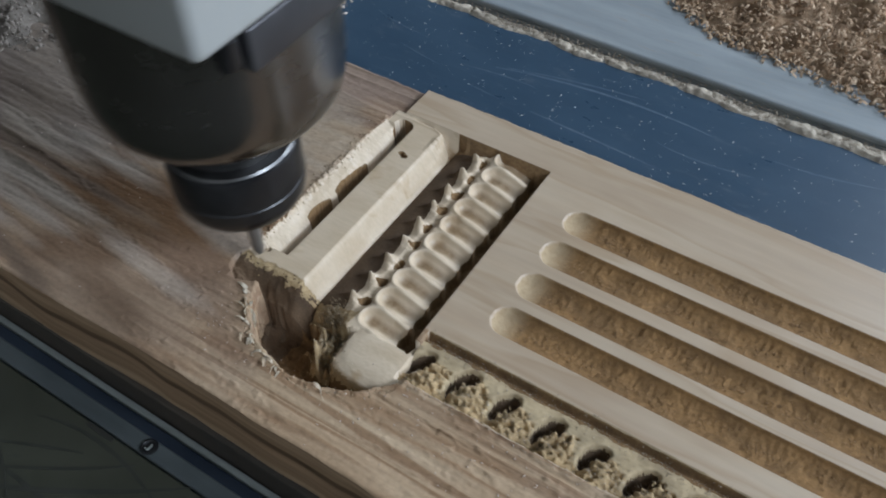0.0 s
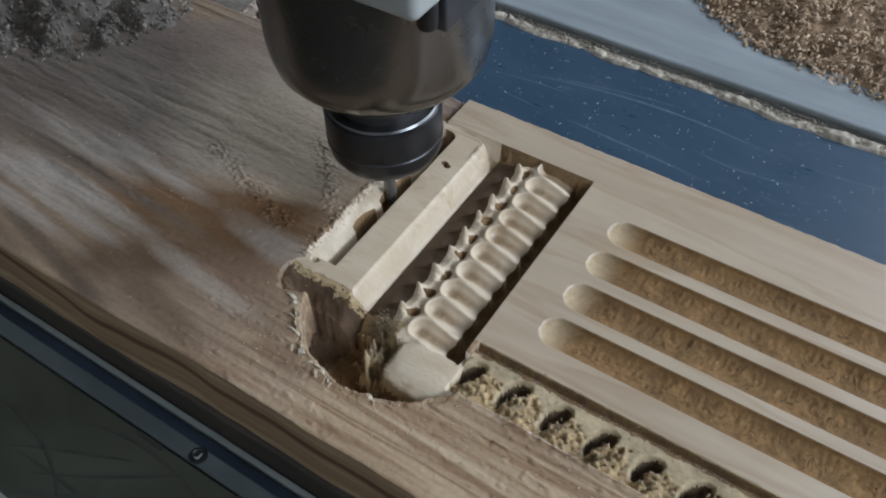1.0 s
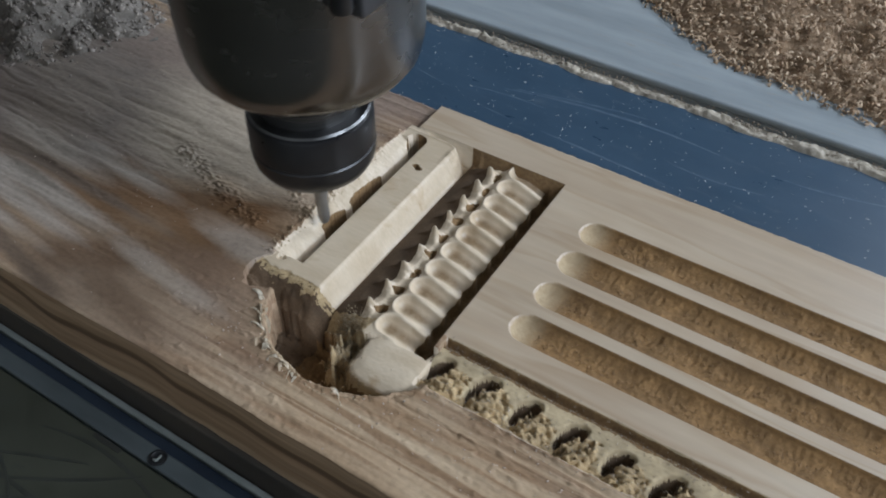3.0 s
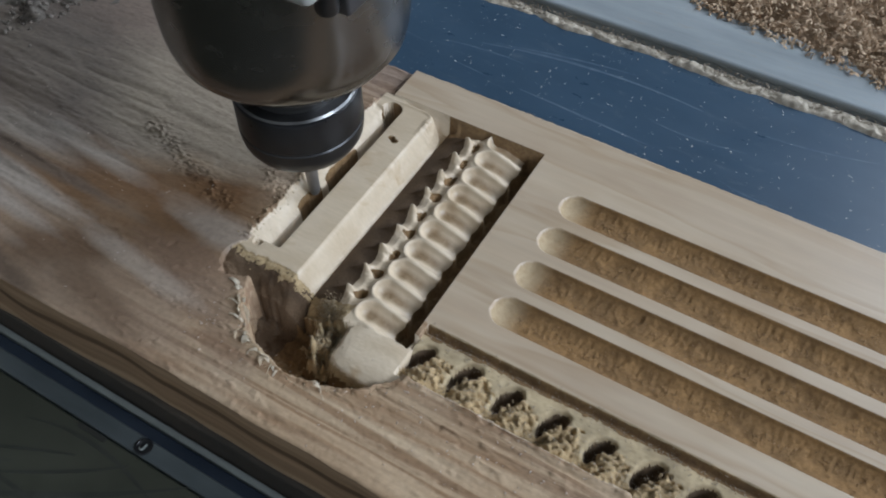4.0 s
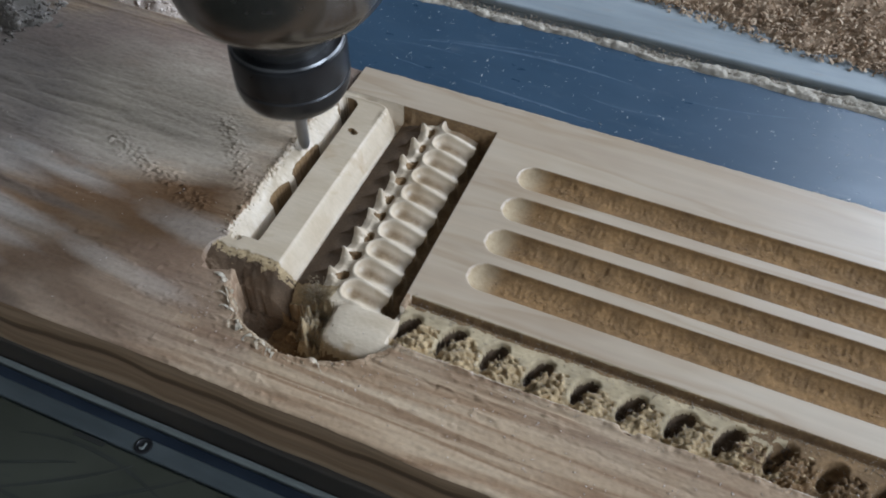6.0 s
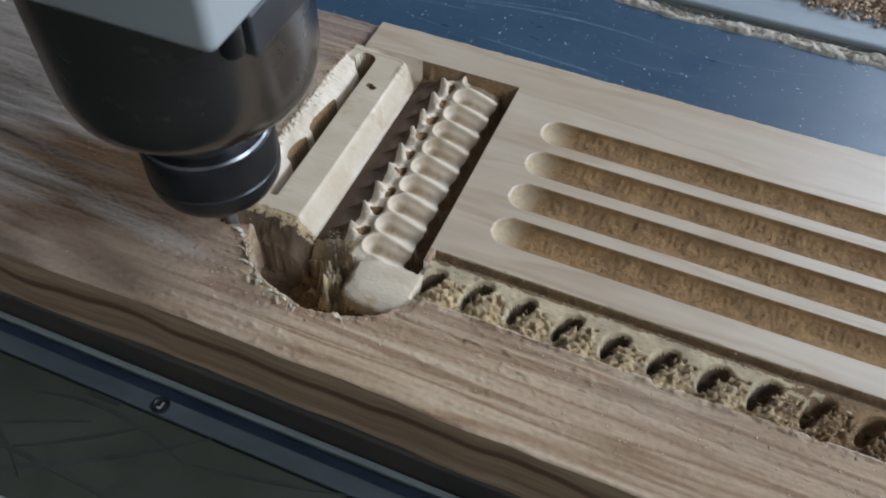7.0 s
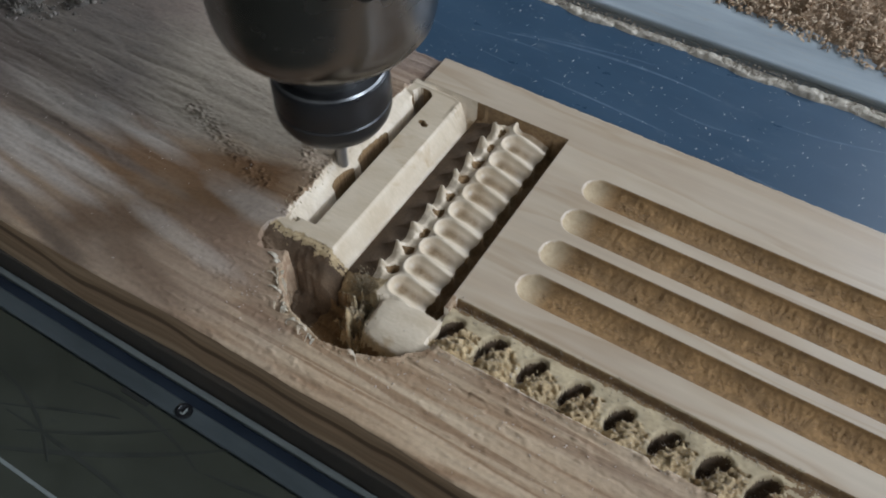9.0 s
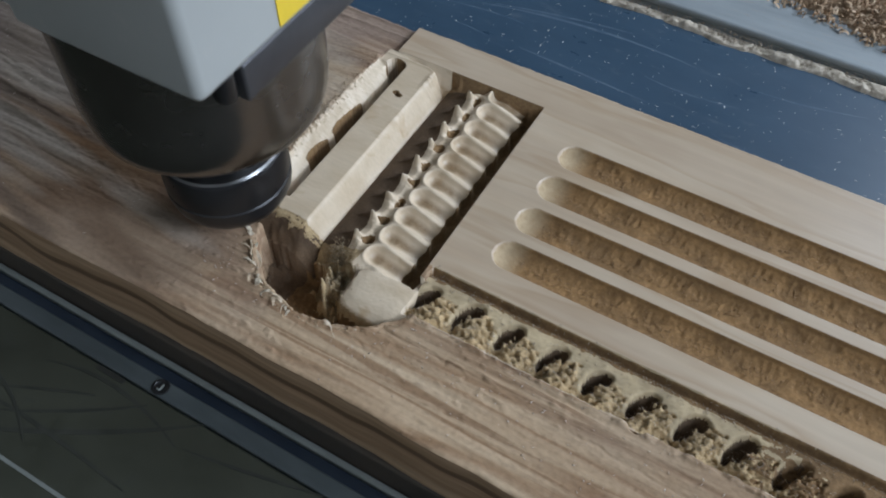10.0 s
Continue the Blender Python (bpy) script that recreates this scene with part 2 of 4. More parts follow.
def cut_wood(name="fresh_cut_wood"):
    mat, nt, b = tree(name, 0.45)
    base = ramp(nt, noise_tex(nt, (30, 60, 60), 4, 0.55, 1, 0, 0.6), (0.3, (0.5, 0.39, 0.265)), (0.7, (0.63, 0.52, 0.385)))
    fine = ramp(nt, noise_tex(nt, (200, 1100, 500), 3, 0.6), (0.35, grey(0.95)), (0.65, grey(1.03)))
    knot = ramp(nt, noise_tex(nt, (55, 70, 60), 3, 0.6, 1, 0.0, 0.5), (0.62, (1, 1, 1)), (0.78, (0.72, 0.62, 0.5)))
    nt.links.new(mix(nt, 1.0, mix(nt, 1.0, base, fine, "MULTIPLY"), knot, "MULTIPLY"), b.inputs["Base Color"])
    nt.links.new(ramp(nt, noise_tex(nt, (120, 240, 120), 4), (0.3, grey(0.3)), (0.7, grey(0.46))), b.inputs["Roughness"])
    bump(nt, b, noise_tex(nt, (500, 900, 700), 3), 0.18, 0.0003)
    return mat


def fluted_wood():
    """Cut wood with a brown band along each flute, 10.45 mm apart: dust, and shade painted on the far side."""
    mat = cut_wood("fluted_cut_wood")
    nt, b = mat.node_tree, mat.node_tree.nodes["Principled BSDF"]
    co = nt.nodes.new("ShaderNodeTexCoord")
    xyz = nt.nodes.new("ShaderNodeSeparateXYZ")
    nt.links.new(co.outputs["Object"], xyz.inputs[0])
    # band sits 0.8 mm towards the far wall, to stand for its shade
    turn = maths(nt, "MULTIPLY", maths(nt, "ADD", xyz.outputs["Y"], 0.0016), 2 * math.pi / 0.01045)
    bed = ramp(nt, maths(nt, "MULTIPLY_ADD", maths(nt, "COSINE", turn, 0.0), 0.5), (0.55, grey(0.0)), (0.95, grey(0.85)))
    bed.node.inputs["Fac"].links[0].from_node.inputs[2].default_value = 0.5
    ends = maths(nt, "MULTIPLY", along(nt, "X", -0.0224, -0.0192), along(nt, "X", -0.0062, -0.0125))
    tone_over(nt, b, mix(nt, 1.0, bed, ends, "MULTIPLY"), (0.225, 0.142, 0.07))
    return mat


def dust_brown(name, lo, hi, scale=900, relief=0.7):
    mat, nt, b = tree(name, 0.9)
    base = ramp(nt, noise_tex(nt, (scale, scale, scale), 4, 0.7), (0.3, lo), (0.7, hi))
    big = ramp(nt, noise_tex(nt, (90, 110, 90), 3, 0.6), (0.35, grey(0.72)), (0.65, grey(1.08)))
    nt.links.new(mix(nt, 1.0, base, big, "MULTIPLY"), b.inputs["Base Color"])
    bump(nt, b, noise_tex(nt, (scale, scale, scale), 4, 0.7), relief, 0.0008)
    return mat


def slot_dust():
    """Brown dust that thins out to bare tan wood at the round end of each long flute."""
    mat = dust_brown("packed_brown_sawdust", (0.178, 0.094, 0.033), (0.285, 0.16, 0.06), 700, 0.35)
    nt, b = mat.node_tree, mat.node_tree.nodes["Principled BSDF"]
    tone_over(nt, b, along(nt, "X", 0.031, 0.0195), (0.43, 0.33, 0.205))
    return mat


def flakes(name, lo, hi):
    """Loose chips: each island its own tone."""
    mat, nt, b = tree(name, 0.75)
    geo = nt.nodes.new("ShaderNodeNewGeometry")
    tone = ramp(nt, geo.outputs["Random Per Island"], (0.0, lo), (0.6, tuple((p + q) / 2 for p, q in zip(lo, hi))), (1.0, hi))
    fine = ramp(nt, noise_tex(nt, (700, 700, 700), 3, 0.6), (0.35, grey(0.8)), (0.65, grey(1.05)))
    nt.links.new(mix(nt, 1.0, tone, fine, "MULTIPLY"), b.inputs["Base Color"])
    return mat


def blue_sheet():
    mat, nt, b = tree("blue_film_sheet", 0.24)
    b.inputs["Specular IOR Level"].default_value = 0.55
    base = ramp(nt, noise_tex(nt, (14, 30, 10), 4, 0.6), (0.3, (0.03, 0.06, 0.096)), (0.7, (0.044, 0.08, 0.122)))
    dust = ramp(nt, noise_tex(nt, (60, 220, 60), 6, 0.75, 1, 0.25), (0.58, grey(0)), (0.8, grey(0.3)))
    specks = ramp(nt, noise_tex(nt, (520, 520, 520), 2, 0.5), (0.74, grey(0)), (0.78, grey(0.5)))
    scr = ramp(nt, noise_tex(nt, (12, 400, 10), 3, 0.5, 1, -0.2), (0.68, grey(0)), (0.78, grey(0.2)))
    col = mix(nt, dust, base, (0.24, 0.26, 0.28))
    col = mix(nt, scr, col, (0.3, 0.36, 0.42))
    col = mix(nt, specks, col, (0.4, 0.4, 0.38))
    nt.links.new(col, b.inputs["Base Color"])
    nt.links.new(ramp(nt, noise_tex(nt, (40, 90, 40), 5, 0.7), (0.3, grey(0.26)), (0.7, grey(0.42))), b.inputs["Roughness"])
    return mat


def painted(name, lo, hi, rough, scale=(20, 60, 30), metal=0.0, wear=None, bumpy=0.1):
    mat, nt, b = tree(name, rough, metal)
    col = ramp(nt, noise_tex(nt, scale, 5, 0.65), (0.3, lo), (0.7, hi))
    if wear:
        col = mix(nt, ramp(nt, noise_tex(nt, tuple(4 * s for s in scale), 5, 0.75), (0.56, grey(0)), (0.7, grey(0.7))), col, wear)
    nt.links.new(col, b.inputs["Base Color"])
    nt.links.new(ramp(nt, noise_tex(nt, tuple(2 * s for s in scale), 4, 0.7), (0.3, grey(max(0.05, rough - 0.1))), (0.7, grey(min(1, rough + 0.12)))), b.inputs["Roughness"])
    bump(nt, b, noise_tex(nt, tuple(8 * s for s in scale), 4), bumpy, 0.0004)
    return mat


PLANED, WEATHERED, SIDE, CUT = planed_wood(), weathered_wood(), side_wood(), cut_wood()
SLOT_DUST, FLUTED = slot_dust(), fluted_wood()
ROUGH_CUT = dust_brown("rough_cut_wood", (0.345, 0.235, 0.117), (0.55, 0.41, 0.23), 1100, 0.4)
# dark brown for packed sawdust and for shade painted into trench, pits and holes
PACKED_SHADE = dust_brown("packed_sawdust_and_shade", (0.15, 0.085, 0.036), (0.25, 0.15, 0.066), 700, 0.3)
SMOOTH_CUT = dust_brown("smooth_cut_wood", (0.4, 0.305, 0.178), (0.5, 0.395, 0.245), 260, 0.12)
# darker brown for dusty wood and for shade in bowl, slope and cups
DUSTY_SHADE_CUT = dust_brown("dusty_shaded_cut_wood", (0.088, 0.052, 0.028), (0.145, 0.094, 0.053), 1400, 0.25)
HEAP = dust_brown("grey_sawdust_heap", (0.14, 0.12, 0.1), (0.25, 0.222, 0.19), 350)
CHIPS_GREY = flakes("pale_wood_chips", (0.22, 0.18, 0.135), (0.5, 0.42, 0.34))
HEAP_PALE = dust_brown("cream_sawdust_heap", (0.38, 0.3, 0.24), (0.56, 0.47, 0.39), 350)
CHIPS_PALE = flakes("cream_wood_chips", (0.4, 0.32, 0.26), (0.7, 0.6, 0.52))
CHIPS_TAN = flakes("tan_wood_chips", (0.27, 0.19, 0.105), (0.56, 0.45, 0.3))
CHIPS_DIM = flakes("dim_grey_chips", (0.15, 0.128, 0.108), (0.36, 0.315, 0.27))
CHIPS_BROWN = flakes("brown_wood_fibres", (0.17, 0.095, 0.04), (0.36, 0.225, 0.11))
SPECKS = flakes("white_specks", (0.55, 0.54, 0.51), (0.8, 0.79, 0.76))


def thin_flake():
    """Torn wood so thin that daylight shines through it."""
    mat, nt, b = tree("thin_pale_flake", 0.7)
    tone = ramp(nt, noise_tex(nt, (700, 700, 250), 3), (0.3, (0.62, 0.53, 0.40)), (0.7, (0.82, 0.76, 0.64)))
    nt.links.new(tone, b.inputs["Base Color"])
    through_light = nt.nodes.new("ShaderNodeBsdfTranslucent")
    nt.links.new(tone, through_light.inputs["Color"])
    both = nt.nodes.new("ShaderNodeMixShader")
    both.inputs[0].default_value = 0.5
    out = next(n for n in nt.nodes if n.type == "OUTPUT_MATERIAL")
    nt.links.new(b.outputs[0], both.inputs[1])
    nt.links.new(through_light.outputs[0], both.inputs[2])
    nt.links.new(both.outputs[0], out.inputs["Surface"])
    return mat


THIN_FLAKE = thin_flake()
SHAVINGS = flakes("curled_wood_shavings", (0.32, 0.2, 0.11), (0.64, 0.48, 0.33))
BLUE = blue_sheet()
RAIL = painted("pale_grey_rail", (0.2, 0.228, 0.24), (0.31, 0.34, 0.352), 0.5, (14, 90, 40), wear=(0.26, 0.24, 0.21))
LIP = painted("aluminium_lip", (0.15, 0.163, 0.15), (0.24, 0.255, 0.235), 0.45, (30, 120, 60))
NAVY = painted("dark_navy_channel", (0.012, 0.018, 0.028), (0.025, 0.035, 0.05), 0.4)
STEELBLUE = painted("blue_grey_strip", (0.045, 0.054, 0.055), (0.078, 0.09, 0.091), 0.42, (20, 80, 40))
GREEN = painted("dark_green_cutting_board", (0.026, 0.028, 0.019), (0.048, 0.050, 0.034), 0.55, (18, 30, 30), wear=(0.035, 0.037, 0.028))
SCRATCH = painted("dark_scratch", (0.018, 0.02, 0.015), (0.04, 0.041, 0.032), 0.6, (80, 80, 80))
PALE_SCRATCH = painted("pale_scratch", (0.045, 0.08, 0.13), (0.11, 0.155, 0.2), 0.5, (200, 200, 50))
BED = painted("dark_bed_board", (0.03, 0.025, 0.02), (0.07, 0.055, 0.04), 0.8)
BODY_STEEL = painted("smooth_dark_steel", (0.17, 0.162, 0.152), (0.2, 0.192, 0.185), 0.24, (9, 9, 14), metal=0.95, bumpy=0.0)
NOSE_STEEL = painted("turned_steel", (0.08, 0.08, 0.08), (0.15, 0.15, 0.15), 0.5, (30, 30, 600), metal=1.0, bumpy=0.04)
NUT_BLACK = painted("blackened_steel", (0.006, 0.006, 0.007), (0.014, 0.014, 0.015), 0.36, (60, 60, 60), bumpy=0.02)
NUT_RIM = painted("polished_rim", (0.12, 0.12, 0.12), (0.2, 0.2, 0.2), 0.34, (60, 60, 60), metal=1.0, bumpy=0.02)
BIT_STEEL = painted("dusty_carbide", (0.2, 0.19, 0.175), (0.32, 0.3, 0.28), 0.4, (200, 200, 80), metal=0.6)
COVER = painted("off_white_powder_coat", (0.36, 0.375, 0.365), (0.42, 0.435, 0.42), 0.45, (12, 12, 12), wear=(0.45, 0.45, 0.42), bumpy=0.06)
CLAMP = painted("dark_grey_clamp", (0.05, 0.05, 0.055), (0.09, 0.09, 0.095), 0.4, metal=0.5)
YELLOW = painted("yellow_sticker_film", (0.68, 0.48, 0.03), (0.8, 0.58, 0.05), 0.35, (60, 60, 60))
BLACK_INK = painted("black_ink", (0.015, 0.015, 0.013), (0.03, 0.03, 0.025), 0.5)
PLASTER = painted("workshop_plaster", (0.15, 0.147, 0.14), (0.2, 0.196, 0.187), 0.9, (3, 3, 3))
BOUNCE_PLASTER = painted("bounce_plaster", (0.58, 0.57, 0.54), (0.68, 0.67, 0.64), 0.9, (3, 3, 3))
CONCRETE = painted("concrete_floor", (0.16, 0.155, 0.15), (0.24, 0.235, 0.22), 0.85, (4, 4, 4))
FRAME_PAINT = painted("window_frame_paint", (0.45, 0.46, 0.47), (0.55, 0.56, 0.56), 0.5)


# ---- mesh helpers ----
def part(name, bm, material, parent=None, label=""):
    me = bpy.data.meshes.new(name)
    bm.to_mesh(me)
    bm.free()
    me.materials.append(material)
    ob = new(name, me)
    ob.parent = parent
    if label:
        ob["label"] = label
    return ob


def smooth(ob, angle=40):
    me = ob.data
    me.shade_smooth()
    me.set_sharp_from_angle(angle=radians(angle))
    return ob


def box(x0, x1, y0, y1, z0, z1, bev=0.0, seg=2):
    bm = bmesh.new()
    bmesh.ops.create_cube(bm, size=1.0, matrix=Matrix.Translation(((x0 + x1) / 2, (y0 + y1) / 2, (z0 + z1) / 2)) @ Matrix.Diagonal((x1 - x0, y1 - y0, z1 - z0, 1)))
    if bev:
        bmesh.ops.bevel(bm, geom=bm.edges[:], offset=bev, segments=seg, profile=0.5, affect="EDGES")
    return bm


def lathe(profile, n=64):
    """Closed turned shape from (radius, height) pairs, bottom to top, about z."""
    bm = bmesh.new()
    rings = []
    for r, z in profile:
        rings.append([bm.verts.new((r * math.cos(2 * math.pi * i / n), r * math.sin(2 * math.pi * i / n), z)) for i in range(n)])
    for a, b in zip(rings, rings[1:]):
        for i in range(n):
            bm.faces.new((a[i], a[(i + 1) % n], b[(i + 1) % n], b[i]))
    bm.faces.new(rings[0][::-1])
    bm.faces.new(rings[-1])
    return bm


def mesh_np(name, verts, faces, mats, index=None, is_smooth=True):
    """A mesh from arrays: verts n x 3, faces m x 3 or m x 4."""
    me = bpy.data.meshes.new(name)
    n, k = faces.shape
    me.vertices.add(len(verts))
    me.vertices.foreach_set("co", np.ascontiguousarray(verts, dtype=np.float32).ravel())
    me.loops.add(n * k)
    me.loops.foreach_set("vertex_index", np.ascontiguousarray(faces, dtype=np.int32).ravel())
    me.polygons.add(n)
    me.polygons.foreach_set("loop_start", np.arange(n, dtype=np.int32) * k)
    for m in mats:
        me.materials.append(m)
    if index is not None:
        me.polygons.foreach_set("material_index", index.astype(np.int32))
    me.update(calc_edges=True)
    me.validate()
    if is_smooth:
        me.shade_smooth()
    return new(name, me)


def sstep(a, b, x):
    t = np.clip((x - a) / (b - a), 0, 1)
    return t * t * (3 - 2 * t)


def value_noise(x, y, seed):
    """Smooth noise from -1 to 1 at arrays x, y, one feature a unit."""
    xi, yi = np.floor(x).astype(np.int64), np.floor(y).astype(np.int64)
    fx, fy = x - xi, y - yi
    fx, fy = fx * fx * (3 - 2 * fx), fy * fy * (3 - 2 * fy)

    def h(a, b):
        v = (a * 374761393 + b * 668265263 + seed * 974634777) & 0x7FFFFFFF
        v = ((v ^ (v >> 13)) * 1274126177) & 0x7FFFFFFF
        return ((v ^ (v >> 16)) & 0xFFFF) / 32767.5 - 1
    return (h(xi, yi) * (1 - fx) + h(xi + 1, yi) * fx) * (1 - fy) + (h(xi, yi + 1) * (1 - fx) + h(xi + 1, yi + 1) * fx) * fy


def fbm(x, y, seed, octaves=4, gain=0.5):
    out, amp = 0, 1.0
    for k in range(octaves):
        out = out + amp * value_noise(x * 2 ** k + 17.3 * k, y * 2 ** k - 9.1 * k, seed + k)
        amp *= gain
    return out


def grid_faces(nx, ny):
    i, j = np.meshgrid(np.arange(nx - 1), np.arange(ny - 1), indexing="ij")
    a = (i * ny + j).ravel()
    return np.stack([a, a + ny, a + ny + 1, a + 1], 1)


def scatter(places, turns, sizes, tmpl_v, tmpl_f):
    """Copies of a small template, joined: places n x 3, turns n x 3 x 3, sizes n x 3."""
    n, k = len(places), len(tmpl_v)
    v = np.einsum("nij,nkj->nki", turns, tmpl_v[None] * sizes[:, None]) + places[:, None]
    f = tmpl_f[None] + (np.arange(n) * k)[:, None, None]
    return v.reshape(-1, 3), f.reshape(-1, tmpl_f.shape[1])


def random_turns(n, rng, tilt=math.pi):
    a = rng.uniform(0, 2 * math.pi, n)
    b = rng.uniform(-tilt, tilt, n)
    c = rng.uniform(-tilt, tilt, n)
    ca, sa, cb, sb, cc, sc = np.cos(a), np.sin(a), np.cos(b), np.sin(b), np.cos(c), np.sin(c)
    o, l = np.zeros(n), np.ones(n)
    rz = np.stack([np.stack([ca, -sa, o], -1), np.stack([sa, ca, o], -1), np.stack([o, o, l], -1)], 1)
    ry = np.stack([np.stack([cb, o, sb], -1), np.stack([o, l, o], -1), np.stack([-sb, o, cb], -1)], 1)
    rx = np.stack([np.stack([l, o, o], -1), np.stack([o, cc, -sc], -1), np.stack([o, sc, cc], -1)], 1)
    return rz @ ry @ rx


# ---- the workshop round the machine ----
FLOOR_Z, CEIL_Z = -0.9, 3.2
X0, X1, Y0 = -2.6, EAST_X, -2.4


def structure(name, bm, material, label, category):
    return tagged(part(name, bm, material), label, category, kind="structure")


structure("floor", box(X0, X1, Y0, WALL_Y, FLOOR_Z - 0.1, FLOOR_Z), CONCRETE, "bare grey concrete workshop floor under the machine", "floor")


def pierced_ceiling():
    bm = bmesh.new()
    for x0, x1, y0, y1 in ((X0, X1, Y0, FILL_Y0), (X0, X1, FILL_Y1, WALL_Y), (X0, FILL_X0, FILL_Y0, FILL_Y1), (FILL_X1, X1, FILL_Y0, FILL_Y1)):
        other = box(x0, x1, y0, y1, CEIL_Z, CEIL_Z + 0.1)
        me = bpy.data.meshes.new("tmp")
        other.to_mesh(me)
        other.free()
        bm.from_mesh(me)
        bpy.data.meshes.remove(me)
    structure("ceiling", bm, PLASTER, "plain plastered workshop ceiling with an opening added for fill light", "ceiling")


pierced_ceiling()
# unseen wall, made pale to bounce fill light onto the front faces
structure("wall_south", box(X0, X1, Y0 - 0.15, Y0, FLOOR_Z, CEIL_Z), BOUNCE_PLASTER, "plain plastered workshop wall", "wall")


def pierced_wall(name, along, at, thick, u0, u1, a0, a1, z0, z1, label):
    """A wall along x or y with one opening from a0 to a1 and z0 to z1."""
    bm = bmesh.new()
    for p0, p1, q0, q1 in ((u0, a0, FLOOR_Z, CEIL_Z), (a1, u1, FLOOR_Z, CEIL_Z), (a0, a1, FLOOR_Z, z0), (a0, a1, z1, CEIL_Z)):
        if q1 - q0 < 0.01:
            continue
        lo, hi = sorted((at, at + thick))
        other = box(p0, p1, lo, hi, q0, q1) if along == "x" else box(lo, hi, p0, p1, q0, q1)
        me = bpy.data.meshes.new("tmp")
        other.to_mesh(me)
        other.free()
        bm.from_mesh(me)
        bpy.data.meshes.remove(me)
    structure(name, bm, PLASTER, label, "wall")


pierced_wall("wall_north", "x", WALL_Y, 0.2, X0, X1, WIN_X0, WIN_X1, WIN_Z0, WIN_Z1, "plastered workshop wall with one window opening")
pierced_wall("wall_east", "y", X1, 0.15, Y0, WALL_Y, EAST_Y0, EAST_Y1, EAST_Z0, EAST_Z1, "plastered workshop wall with a wide window opening")
structure("wall_west", box(X0 - 0.15, X0, Y0, WALL_Y, FLOOR_Z, CEIL_Z), PLASTER, "plain plastered workshop wall", "wall")
window = tagged(new("window_1"), "wide workshop window that lets the daylight in", "window", kind="structure")
for x in (WIN_X0 + 0.03, WIN_X1 - 0.03):
    part("window_frame", box(x - 0.03, x + 0.03, WALL_Y + 0.1, WALL_Y + 0.16, WIN_Z0, WIN_Z1), FRAME_PAINT, window)
for z in (WIN_Z0 + 0.03, WIN_Z1 - 0.03):
    part("window_frame", box(WIN_X0 + 0.06, WIN_X1 - 0.06, WALL_Y + 0.1, WALL_Y + 0.16, z - 0.03, z + 0.03), FRAME_PAINT, window)

# ---- machine bed and strips ----
structure("machine_base", box(-0.8, 0.7, -0.9, 0.55, FLOOR_Z, -0.062, 0.004), BED, "dark solid base under the router bed", "machine base")
structure("bed_board", box(-0.7, 0.6, -0.1522, 0.125, -0.062, -0.032, 0.001), BED, "dark spoil board below the carved plank", "bed")


def strip(name, bm, material, label, category, kind=""):
    return tagged(part(name, bm, material), label, category, kind=kind)


sheet = strip("blue_sheet", box(-0.6, 0.5, 0.0195, 0.1145, -0.0318, -0.0295, 0.0004), BLUE, "dark blue glossy scratched sheet lying along the plank", "sheet")
rail = tagged(new("rail"), "pale grey metal rail edged with sawdust", "rail")
part("side_wall", box(-0.6, 0.5, 0.1226, 0.24, -0.062, -0.0285, 0.001), RAIL, rail)
part("top_plate", box(-0.6, 0.5, 0.1218, 0.242, -0.0284, -0.0245, 0.0012), RAIL, rail)
strip("edge_lip", box(-0.6, 0.5, -0.1552, -0.1526, -0.062, -0.0470, 0.0006), LIP, "thin bare aluminium lip in front of the bed", "trim")
strip("channel", box(-0.6, 0.5, -0.1606, -0.1554, -0.062, -0.0490, 0.0005), NAVY, "dark navy channel along the bed edge", "channel")
strip("edge_strip", box(-0.6, 0.5, -0.1677, -0.1608, -0.062, -0.0446, 0.0006), STEELBLUE, "blue-grey metal strip with a countersunk screw", "strip")
side_table = strip("side_table", box(-0.7, 0.6, -0.6, -0.1680, -0.062, -0.0460, 0.001), GREEN, "dark green table board with curved tool scratches", "table")


# ---- the carved plank: its height over x and y, in millimetres ----
LOBES = [-2.4 - 10.45 * i for i in range(10)]
SLOTS = [-19.4 - 18.0 * i for i in range(4)]
PLUNGES = ((-52.5, 22.0, 2.0), (-69.0, 14.0, 2.3))
# what the surface is made of: planed, weathered, cut, packed dust, rough cut, side grain, dusty cut and painted shade,
# smooth crest, fluted cut, dark dust and painted shade
BARE, OLD, FRESH, DUST, TORN, SIDES, DUSTY_SHADE, CREST, FLUTE, PACK_SHADE = range(10)


